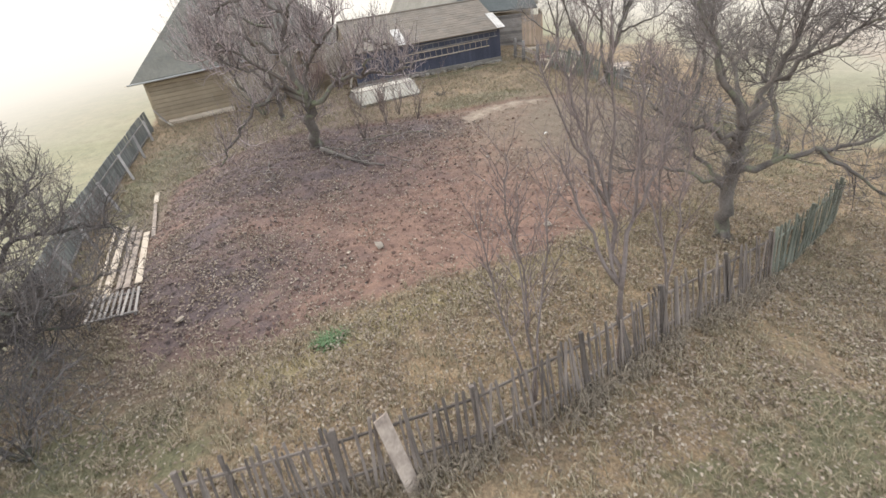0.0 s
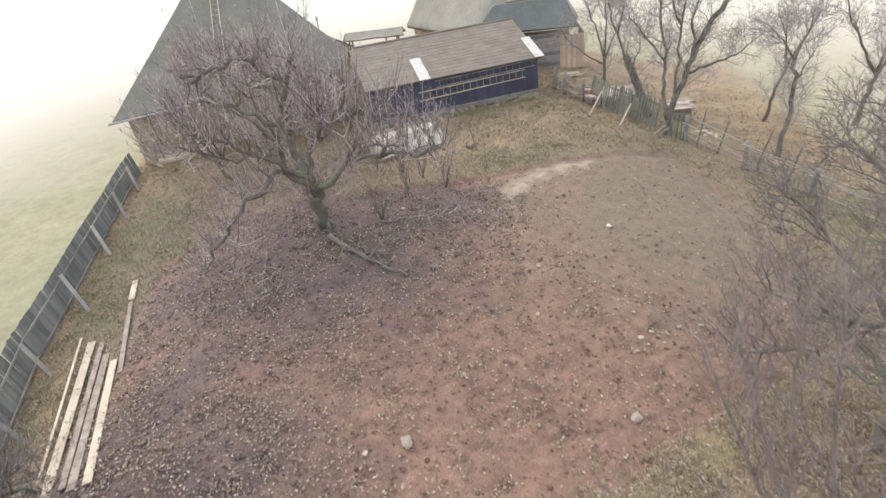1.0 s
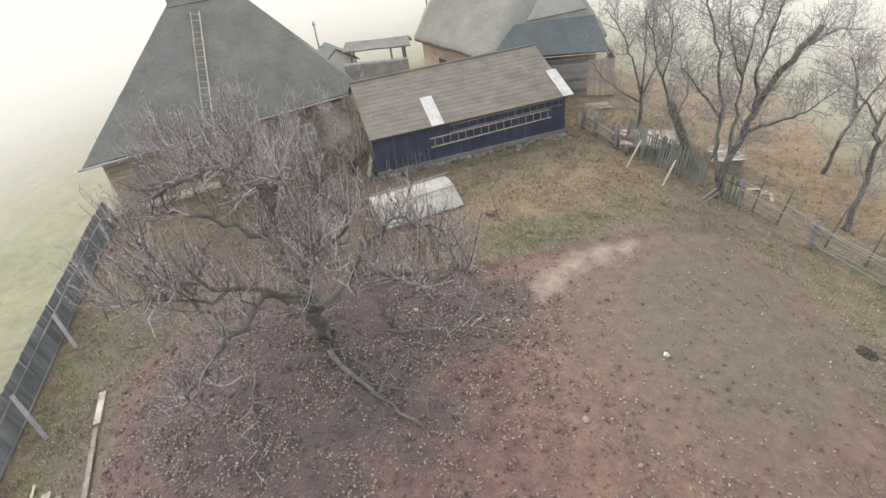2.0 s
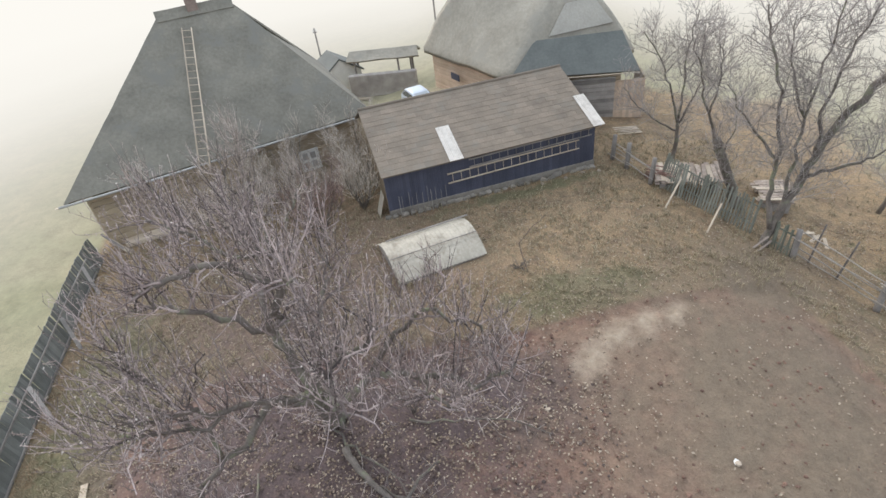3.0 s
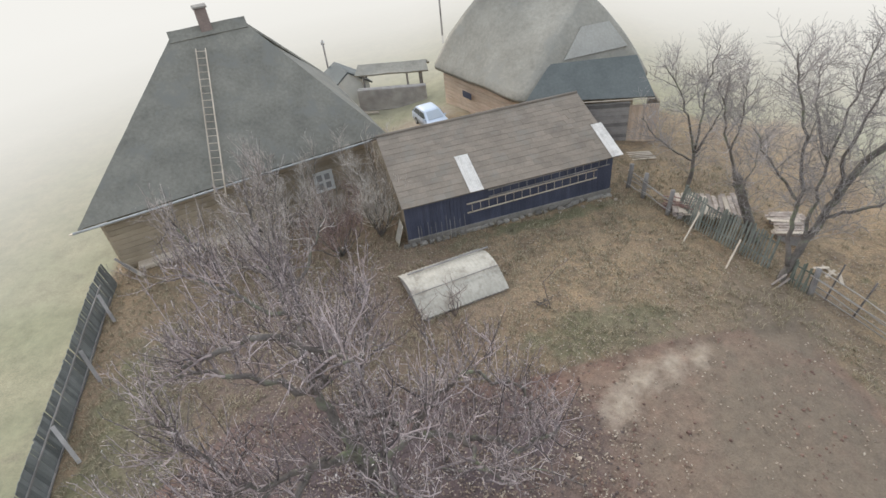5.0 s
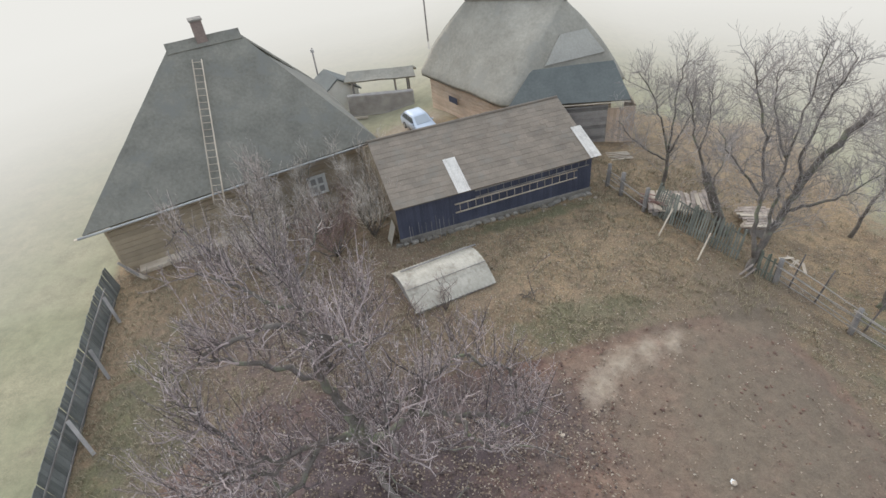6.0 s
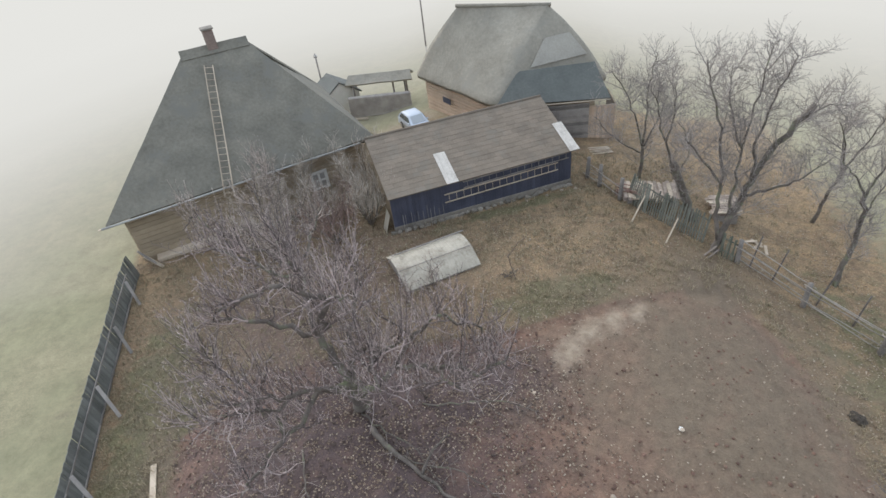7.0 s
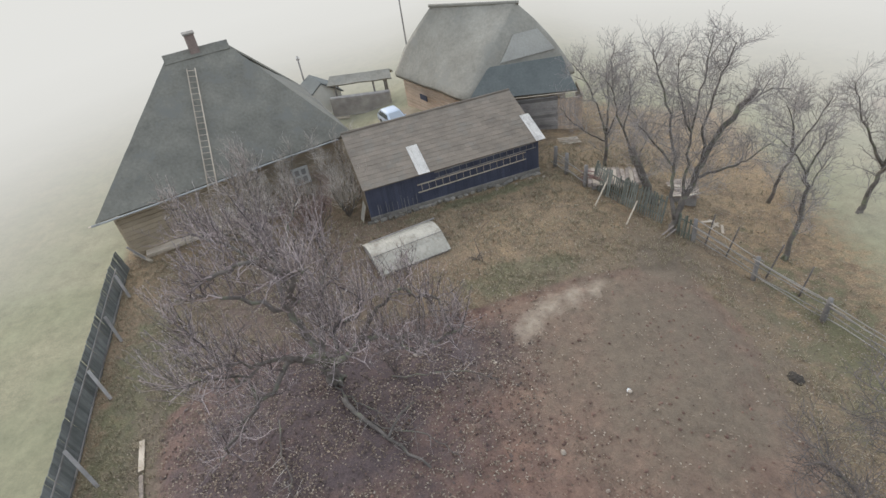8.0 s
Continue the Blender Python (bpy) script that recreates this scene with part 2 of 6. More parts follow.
M_METAL = surface("zinc", (0.3, 0.295, 0.275), (0.48, 0.465, 0.43), 12, 1.0, 0.65, 0.1, 0.002, metal=0.3)
M_CARPAINT = surface("car_paint", (0.52, 0.57, 0.64), (0.6, 0.65, 0.71), 40, 0.6, 0.3, 0.0)
M_COMPOST = surface("compost", (0.03, 0.024, 0.018), (0.1, 0.08, 0.06), 9, 3, 0.95, 0.9, 0.04)
M_RUBBER = surface("rubber", (0.015, 0.015, 0.015), (0.035, 0.035, 0.035), 30, 2, 0.85, 0.2, 0.002)
M_PLASTER = surface("plaster", (0.6, 0.57, 0.5), (0.78, 0.75, 0.68), 14, 0.8, 0.9, 0.2, 0.004)


def glass_mat(name, tint, rough=0.08):
    m, nt, bsdf = node_mat(name)
    bsdf.inputs["Base Color"].default_value = (*tint, 1)
    bsdf.inputs["Roughness"].default_value = rough
    bsdf.inputs["Metallic"].default_value = 0.0
    bsdf.inputs["Specular IOR Level"].default_value = 0.8
    return m


M_GLASS = glass_mat("dark_glass", (0.05, 0.06, 0.065))
# windscreen: the sky's reflection painted as a pale base colour
M_SKYGLASS = glass_mat("sky_pale_glass", (0.42, 0.45, 0.47), 0.3)
# house panes: reflection and haze put into the glass colour
M_PANE = glass_mat("hazed_pale_glass", (0.36, 0.35, 0.33))
M_LAMP = glass_mat("lamp_lens", (0.6, 0.62, 0.64), 0.15)


# ---- mesh helpers ----
def smooth(a, b, v):
    v = min(1.0, max(0.0, (v - a) / (b - a)))
    return v * v * (3 - 2 * v)


def lie(x, y):
    """Height of the ground: level garden, falling to the house side and to the orchard side."""
    u = -x - 10 + min(4.0, max(0.0, 0.3 * (y - 38)))
    z = -1.35 * smooth(0, 8, u)
    r = x - 2
    if r > 0:
        z -= 0.018 * r * r if r < 9 else 1.458 + 0.324 * (r - 9) * math.exp(-(r - 9) / 8)
    return z


def mesh_of(name, verts, faces, mat, soft=False):
    me = bpy.data.meshes.new(name)
    me.from_pydata([tuple(v) for v in verts], [], faces)
    if mat:
        me.materials.append(mat)
    if soft:
        me.polygons.foreach_set("use_smooth", [True] * len(me.polygons))
    me.update()
    return me


def thing(name, m, label, category, group="", kind=""):
    ob = new(name)
    ob.empty_display_size = 0.3
    ob.matrix_world = m
    return tagged(ob, label, category, group, kind)


def part(name, me, parent, label="", m=None):
    ob = new(name, me)
    ob.parent = parent
    if m is not None:
        ob.matrix_basis = m
    return tagged(ob, label)


def box_geo(sx, sy, sz, bevel=0.0, base=True, jitter=0.0, rng=None):
    """A box with chamfered edges, standing on its base."""
    bm = bmesh.new()
    bmesh.ops.create_cube(bm, size=1.0)
    for v in bm.verts:
        v.co = Vector((v.co.x * sx, v.co.y * sy, (v.co.z + (0.5 if base else 0)) * sz))
        if jitter:
            v.co += Vector([rng.uniform(-jitter, jitter) for _ in range(3)])
    if bevel:
        bmesh.ops.bevel(bm, geom=bm.edges[:], offset=bevel, segments=1, affect="EDGES")
    verts, faces = [v.co.copy() for v in bm.verts], []
    bm.verts.index_update()
    for fc in bm.faces:
        faces.append([v.index for v in fc.verts])
    bm.free()
    return verts, faces


def box(name, sx, sy, sz, mat, bevel=0.01, base=True, jitter=0.0, rng=None):
    return mesh_of(name, *box_geo(sx, sy, sz, bevel, base, jitter, rng), mat)


def bar_pose(a, b, spin=0.0):
    """The pose that lays a box's z axis (base at the origin) from a to b."""
    a, b = Vector(a), Vector(b)
    q = (b - a).to_track_quat("Z", "Y").to_matrix().to_4x4()
    return Matrix.Translation(a) @ q @ pose(0, 0, 0, 0, 0, spin)


def bar(name, a, b, w, d, mat, parent, label="", bevel=0.008, spin=0.0):
    a, b = Vector(a), Vector(b)
    return part(name, box(name, w, d, (b - a).length, mat, bevel), parent, label, bar_pose(a, b, spin))


def tube_into(verts, faces, pts, radii, sides):
    """Adds a tapered tube along pts."""
    start = len(verts)
    n = len(pts)
    side = Vector((1, 0, 0))
    for i in range(n):
        d = (pts[min(i + 1, n - 1)] - pts[max(i - 1, 0)])
        if d.length < 1e-6:
            d = Vector((0, 0, 1))
        d.normalize()
        side = side - d * side.dot(d)
        if side.length < 1e-3:
            side = d.orthogonal()
        side.normalize()
        up = d.cross(side)
        for k in range(sides):
            a = 2 * math.pi * k / sides
            verts.append(pts[i] + (side * math.cos(a) + up * math.sin(a)) * radii[i])
    for i in range(n - 1):
        for k in range(sides):
            a, b = start + i * sides + k, start + i * sides + (k + 1) % sides
            faces.append((a, b, b + sides, a + sides))
    faces.append(tuple(start + (n - 1) * sides + k for k in range(sides)))
    faces.append(tuple(start + sides - 1 - k for k in range(sides)))


def round_pole(name, a, b, r0, r1, mat, parent, label="", rng=None, wobble=0.0, sides=8):
    a, b = Vector(a), Vector(b)
    n = 5
    pts = []
    for i in range(n):
        p = a.lerp(b, i / (n - 1))
        if rng and 0 < i:
            p += Vector([rng.uniform(-wobble, wobble) for _ in range(3)])
        pts.append(p)
    v, f = [], []
    tube_into(v, f, pts, [r0 + (r1 - r0) * i / (n - 1) for i in range(n)], sides)
    return part(name, mesh_of(name, v, f, mat, True), parent, label)


def slab_geo(corners, thick, nu=1, nv=1, sag=0.0, rough=0.0, seed=0):
    """A four-cornered slab, corners anticlockwise from above, divided nu x nv, with thickness below."""
    a, b, c, d = [Vector(p) for p in corners]
    verts, faces = [], []
    nrm = (b - a).cross(d - a).normalized()
    for layer in (0, 1):
        for j in range(nv + 1):
            for i in range(nu + 1):
                u, v = i / nu, j / nv
                p = a.lerp(b, u).lerp(d.lerp(c, u), v)
                p = p - nrm * (thick * layer)
                w = math.sin(math.pi * u) * math.sin(math.pi * v)
                p.z -= sag * w
                if rough:
                    p += nrm * rough * noise.noise(Vector((p.x * 0.9, p.y * 0.9, p.z * 0.9 + seed)))
                verts.append(p)
    m = (nu + 1) * (nv + 1)
    idx = lambda i, j, l: l * m + j * (nu + 1) + i
    for j in range(nv):
        for i in range(nu):
            faces.append((idx(i, j, 0), idx(i + 1, j, 0), idx(i + 1, j + 1, 0), idx(i, j + 1, 0)))
            faces.append((idx(i, j, 1), idx(i, j + 1, 1), idx(i + 1, j + 1, 1), idx(i + 1, j, 1)))
    for i in range(nu):
        faces.append((idx(i + 1, 0, 0), idx(i, 0, 0), idx(i, 0, 1), idx(i + 1, 0, 1)))
        faces.append((idx(i, nv, 0), idx(i + 1, nv, 0), idx(i + 1, nv, 1), idx(i, nv, 1)))
    for j in range(nv):
        faces.append((idx(0, j, 0), idx(0, j + 1, 0), idx(0, j + 1, 1), idx(0, j, 1)))
        faces.append((idx(nu, j + 1, 0), idx(nu, j, 0), idx(nu, j, 1), idx(nu, j + 1, 1)))
    return verts, faces


def slab(name, corners, thick, mat, parent, label="", nu=1, nv=1, sag=0.0, rough=0.0, seed=0):
    return part(name, mesh_of(name, *slab_geo(corners, thick, nu, nv, sag, rough, seed), mat), parent, label)


# ---- ground ----
SOIL = [(-6.6, 10.4), (-4.2, 12.2), (-0.6, 13.9), (2.6, 15.0), (4.4, 16.6), (6.1, 17.6), (9.0, 19.8), (10.7, 24.0), (10.8, 31), (9.0, 36.0), (3.1, 34.4), (0.5, 33.6),
        (-2.2, 32.7), (-9.7, 31.4), (-14.5, 31.2), (-17.4, 28), (-15.7, 21.5), (-12.6, 13.8), (-9.2, 10.6)]


def depth_in(poly, x, y):
    """How far (x, y) lies inside the outline, in metres; outside: minus."""
    inside, best = False, 1e9
    for (x0, y0), (x1, y1) in zip(poly, poly[1:] + poly[:1]):
        if (y0 > y) != (y1 > y) and x < (x1 - x0) * (y - y0) / (y1 - y0) + x0:
            inside = not inside
        dx, dy = x1 - x0, y1 - y0
        k = min(1.0, max(0.0, ((x - x0) * dx + (y - y0) * dy) / (dx * dx + dy * dy)))
        best = min(best, math.hypot(x - x0 - k * dx, y - y0 - k * dy))
    return best if inside else -best


def blob(x, y, cx, cy, rx, ry, turn=0.0):
    c, s = math.cos(radians(turn)), math.sin(radians(turn))
    dx, dy = x - cx, y - cy
    return 1 - math.hypot((dx * c + dy * s) / rx, (-dx * s + dy * c) / ry)


def zones(x, y):
    d = depth_in(SOIL, x, y) if -22 < x < 16 and 5 < y < 42 else -9
    soil = 0.5 + d / (0.5 if y > 31.5 and x > -8 else 1.2)
    # dark at (-12.2, 16) paints in vignette; at (-13, 35) leaf litter and shade
    dark = 0.5 + 0.9 * max(blob(x, y, -9.5, 26.5, 8.0, 7.0), blob(x, y, -4.5, 29.5, 5.0, 3.0), blob(x, y, -12.5, 13.5, 3.0, 2.0, 60), 0.8 * blob(x, y, -9.0, 14.0, 4.2, 4.6), blob(x, y, -12.2, 16.0, 2.2, 6.5, -20), 0.5 * blob(x, y, -13.0, 35.0, 6.5, 6.0))
    dry = 0.5 + 0.8 * max(blob(x, y, 6.4, 29.0, 6.2, 8.0, 12), blob(x, y, 8.5, 36, 3.0, 3.5), blob(x, y, -16.0, 22.5, 0.8, 8.0, 20))
    sand = 0.4 + 0.75 * max(blob(x, y, 0.5, 31.2, 0.7, 1.3, -25), blob(x, y, 1.5, 32.4, 0.7, 1.1, -30), blob(x, y, 2.9, 33.1, 0.55, 1.0, -20), blob(x, y, 4.0, 33.6, 0.5, 0.9, -20),
                           blob(x, y, -11.5, 55.5, 5.5, 1.0, 35), blob(x, y, -9.0, 58.5, 5.0, 1.6, 20))
    lush = 0.28 + 0.5 * max(1.6 * blob(x, y, 0.6, 35.0, 4.2, 1.7, 18), 1.9 * blob(x, y, -18.2, 28.0, 3.0, 11.0, 20), 1.5 * blob(x, y, 9.0, 4.5, 10.0, 5.5, 30), blob(x, y, -8.5, 7.0, 4.0, 2.6, 20), blob(x, y, -16.9, 17.5, 0.9, 4.5, 25),
                           blob(x, y, 15.0, 30.0, 4.0, 9.0), blob(x, y, -1.0, 43.3, 7.0, 0.7, 21))
    meadow = 0.5 + max((-x - 18.0 - 0.36 * (y - 18)) / 1.5, (y - 58) / 6, min((x - 19.5) / 8, (y - 27) / 5))
    return [min(1.0, max(0.0, v)) for v in (soil, dark, dry, sand, lush, meadow)]


STRAW = [(-5.5, 9.4), (-3.4, 10.9), (-0.8, 12.6), (1.6, 13.7), (3.2, 14.8), (4.7, 15.9), (6.1, 16.8), (7.6, 17.9), (9.4, 19.4)]


def straw_at(x, y):
    """A strip of long yellow grass left along the bed's orchard edge."""
    if not (-8 < x < 12 and 7 < y < 25):
        return 0.0
    best = 9.0
    for (x0, y0), (x1, y1) in zip(STRAW, STRAW[1:]):
        dx, dy = x1 - x0, y1 - y0
        k = min(1.0, max(0.0, ((x - x0) * dx + (y - y0) * dy) / (dx * dx + dy * dy)))
        best = min(best, math.hypot(x - x0 - k * dx, y - y0 - k * dy))
    return max(0.0, 0.92 - best / (1.0 if x > 2 else 1.7))


def spread(fine0, fine1, step, far):
    c = list(np.arange(fine0, fine1 + 1e-6, step))
    k, lo, hi = step, fine0, fine1
    while hi < far:
        k *= 1.22
        lo, hi = lo - k, hi + k
        c = [lo] + c + [hi]
    return c


def build_ground():
    xs, ys = spread(-28, 20, 0.24, 1800), spread(2, 48, 0.24, 1800)
    nx = len(xs)
    verts, attr = [], []
    for y in ys:
        for x in xs:
            near = -40 < x < 30 and -8 < y < 75
            z = lie(x, y)
            zz = zones(x, y) + [straw_at(x, y)] if near else [0, 0, 0, 0, 0, 1 if x < -20 or y > 55 else 0, 0]
            if near:
                p = Vector((x, y, 0))
                z += 0.05 * noise.noise(p * 0.5)
                if y > 31 and x > -8:
                    d = depth_in(SOIL, x, y)
                    z -= 0.14 * smooth(-0.1, 0.2, d) * (1 - smooth(0.35, 1.2, d))
                z += zz[0] * (0.09 * noise.noise(p * 1.7) + 0.085 * noise.noise(p * 3.7)) + (1 - zz[0]) * 0.03 * noise.noise(p * 2.9)
            verts.append((x, y, z))
            attr.append(zz)
    faces = [(j * nx + i, j * nx + i + 1, (j + 1) * nx + i + 1, (j + 1) * nx + i) for j in range(len(ys) - 1) for i in range(nx - 1)]
    me = mesh_of("ground", verts, faces, M_GROUND, True)
    for k, key in enumerate(("soil", "dark", "dry", "sand", "lush", "meadow", "straw")):
        a = me.attributes.new(key, "FLOAT", "POINT")
        a.data.foreach_set("value", [v[k] for v in attr])
    return tagged(new("ground", me), "dug brown garden soil between dry winter grass and a misty meadow", "ground", kind="structure")


build_ground()


def build_haze_sheet():
    """Glowing sheet imitating the country's haze: clear over the farm, closed in the distance."""
    m = bpy.data.materials.new("mist")
    m.use_nodes = True
    nt = m.node_tree
    nt.nodes.clear()
    out, mixer = nt.nodes.new("ShaderNodeOutputMaterial"), nt.nodes.new("ShaderNodeMixShader")
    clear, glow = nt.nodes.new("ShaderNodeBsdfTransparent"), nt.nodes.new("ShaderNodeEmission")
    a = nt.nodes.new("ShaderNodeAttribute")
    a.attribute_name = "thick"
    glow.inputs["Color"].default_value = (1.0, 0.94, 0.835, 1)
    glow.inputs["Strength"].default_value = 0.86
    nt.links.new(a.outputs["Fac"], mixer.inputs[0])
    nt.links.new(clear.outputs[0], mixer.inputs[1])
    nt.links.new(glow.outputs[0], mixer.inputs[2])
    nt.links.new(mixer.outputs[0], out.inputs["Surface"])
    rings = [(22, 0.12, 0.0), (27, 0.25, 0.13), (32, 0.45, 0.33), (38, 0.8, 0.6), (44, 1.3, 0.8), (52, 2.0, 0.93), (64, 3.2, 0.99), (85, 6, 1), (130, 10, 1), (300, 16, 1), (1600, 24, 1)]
    seg = 96
    verts, faces, thick = [], [], []
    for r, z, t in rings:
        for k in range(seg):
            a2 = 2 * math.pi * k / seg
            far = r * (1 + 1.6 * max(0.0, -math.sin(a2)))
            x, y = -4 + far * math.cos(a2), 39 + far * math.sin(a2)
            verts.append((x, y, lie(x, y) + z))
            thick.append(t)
    for i in range(len(rings) - 1):
        for k in range(seg):
            k2 = (k + 1) % seg
            faces.append((i * seg + k, i * seg + k2, (i + 1) * seg + k2, (i + 1) * seg + k))
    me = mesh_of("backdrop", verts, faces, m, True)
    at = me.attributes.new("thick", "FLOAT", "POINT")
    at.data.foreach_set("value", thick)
    return tagged(new("backdrop", me), "pale glowing sheet imitating fog that closes off the distance", "fog", kind="structure")


build_haze_sheet()


# ---- trees ----
def wander(rng, p, d, length, n, curl, lift):
    """A crooked line from p along d; lift bends it up or down."""
    pts, d = [p.copy()], d.normalized()
    for i in range(n):
        d = (d + Vector([rng.gauss(0, curl) for _ in range(3)]) + Vector((0, 0, lift))).normalized()
        pts.append(pts[-1] + d * (length / n))
    return pts


def taper(r0, r1, n):
    return [r0 + (r1 - r0) * (i / (n - 1)) ** 0.8 for i in range(n)]


def sprout(rng, verts, faces, pts, radii, level, spec, tips):
    """Side branches along a limb, down to twigs."""
    count, length, ratio, curl, lift, upright = spec[level]
    last = level == len(spec) - 1
    total = sum((b - a).length for a, b in zip(pts, pts[1:]))
    k = max(1, int(round(count * total)))
    for i in range(k):
        f = (0.12 if level else 0.3) + (0.88 if level else 0.7) * (i + rng.random()) / k
        j = min(len(pts) - 2, int(f * (len(pts) - 1)))
        w = f * (len(pts) - 1) - j
        p = pts[j].lerp(pts[j + 1], min(1.0, w))
        d0 = (pts[j + 1] - pts[j]).normalized()
        side = d0.cross(Vector([rng.gauss(0, 1) for _ in range(3)])).normalized()
        d = d0 * rng.uniform(0.25, 0.7) + side * rng.uniform(0.6, 1.0) + Vector((0, 0, upright * rng.uniform(0.3, 1.2)))
        ln = length * rng.uniform(0.45, 1.2) * (1.15 - 0.5 * f)
        r0 = min(radii[j] * 0.75, max(0.006, ratio * rng.uniform(0.7, 1.2)))
        n = 2 if last else 5
        q = wander(rng, p, d, ln, n, curl, lift)
        rr = taper(r0, max(0.006, r0 * 0.4), n + 1)
        tube_into(verts, faces, q, rr, 3 if r0 < 0.02 else 5)
        if last:
            tips.append(q)
        else:
            sprout(rng, verts, faces, q, rr, level + 1, spec, tips)


def build_tree(name, place, limbs, spec, label, seed, bark=None, twig=None, buds=0.0, group="", stout=1.0, crook=0.03, shoots=0.0):
    """A bare tree: limbs are (start radius, end radius, points) lines in metres from its foot; twigs grow from them by rule."""
    rng = random.Random(seed)
    x, y = place
    root = thing(name, pose(x, y, lie(x, y) - 0.05), label, "tree" if "tree" in name else name.split("_")[-1], group)
    tv, tf, cv, cf, tips = [], [], [], [], []
    many = name in ("bush", "bramble", "shrub", "dead_weed")
    for r0, r1, line in limbs:
        if many:
            tv, tf = [], []
        r0, r1 = r0 * stout, r1 * stout
        pts = [Vector(p) for p in line]
        path = []
        for a, b in zip(pts, pts[1:]):
            for i in range(4):
                p = a.lerp(b, i / 4)
                if path or i:
                    k = crook * (b - a).length
                    p += Vector([rng.gauss(0, k) for _ in range(3)]) if i else Vector()
                path.append(p)
        path.append(pts[-1])
        radii = taper(r0, r1, len(path))
        tube_into(tv, tf, path, radii, 9)
        if line[0][2] < 0.3 and r0 > 0.15:
            for i in range(5):
                a = 6.28 * i / 5 + rng.random()
                d = Vector((math.cos(a), math.sin(a), 0))
                tube_into(tv, tf, [Vector(line[0]) + d * r0 * 0.2 + Vector((0, 0, 0.45)), Vector(line[0]) + d * r0 * 0.9 + Vector((0, 0, 0.1)), Vector(line[0]) + d * r0 * 1.9 - Vector((0, 0, 0.12))],
                          [r0 * 0.5, r0 * 0.45, r0 * 0.2], 5)
        sprout(rng, cv, cf, path, radii, 0, spec, tips)
        for a, b in zip(path, path[1:]):
            if shoots and a.z > 3.4 and rng.random() < shoots * (b - a).length:
                out = Vector((a.x, a.y + 1.0, 0)) * 0.07
                q = wander(rng, a.lerp(b, rng.random()), Vector((rng.gauss(0, 0.16), rng.gauss(0, 0.16), 1)) + out, rng.uniform(1.3, 2.7), 6, 0.035, 0.05)
                tube_into(cv, cf, q, taper(0.019, 0.008, 7), 4)
                tips += [q[2:5], q[4:]]
                for c, e in zip(q[1:], q[2:]):
                    for _ in range(2):
                        g = c.lerp(e, rng.random())
                        tube_into(cv, cf, [g, g + Vector((rng.gauss(0, 0.07), rng.gauss(0, 0.07), rng.uniform(0.02, 0.12)))], [0.009, 0.007], 3)
        if many:
            part("stem", mesh_of("stem", tv, tf, bark or M_BARK, True), root)
    if not many:
        part("trunk", mesh_of("trunk", tv, tf, bark or M_BARK, True), root)
    part("crown", mesh_of("crown", cv, cf, twig or M_TWIG), root, "thicket of thin bare twigs")
    if buds:
        bv, bf = [], []
        for q in tips:
            for _ in range(3):
                if rng.random() > buds:
                    continue
                p = q[rng.randint(1, len(q) - 1)] + Vector([rng.gauss(0, 0.02) for _ in range(3)])
                s = rng.uniform(0.012, 0.028)
                a, b = Vector([rng.gauss(0, 1) for _ in range(3)]).normalized() * s, Vector([rng.gauss(0, 1) for _ in range(3)]).normalized() * s
                k = len(bv)
                bv += [p - a, p + b, p + a * 1.2, p - b]
                bf += [(k, k + 1, k + 2), (k, k + 2, k + 3)]
        tagged(part("foliage", mesh_of("foliage", bv, bf, M_BUD), root, "pale buds and withered leaf scraps"), kind="stuff")
    return root


FINE = [(2.9, 2.0, 0.026, 0.16, 0.03, 0.4), (4.8, 1.1, 0.013, 0.14, 0.04, 0.4), (7.0, 0.6, 0.008, 0.12, 0.04, 0.4)]
APPLE = [(3.2, 1.8, 0.036, 0.34, 0.03, 0.4), (4.6, 1.5, 0.0155, 0.06, 0.1, 1.5), (4.2, 0.3, 0.0095, 0.16, 0.06, 0.6)]
THICK = [(3.8, 1.9, 0.03, 0.14, 0.03, 0.4), (6.0, 1.1, 0.014, 0.12, 0.04, 0.4), (7.0, 0.6, 0.01, 0.1, 0.04, 0.4)]
WISPY = [(4.0, 1.35, 0.014, 0.08, 0.1, 0.9), (4.2, 0.6, 0.008, 0.1, 0.08, 0.7)]
BUSHY = [(3.4, 1.4, 0.018, 0.12, 0.1, 0.8), (6.5, 0.7, 0.0105, 0.1, 0.08, 0.7)]

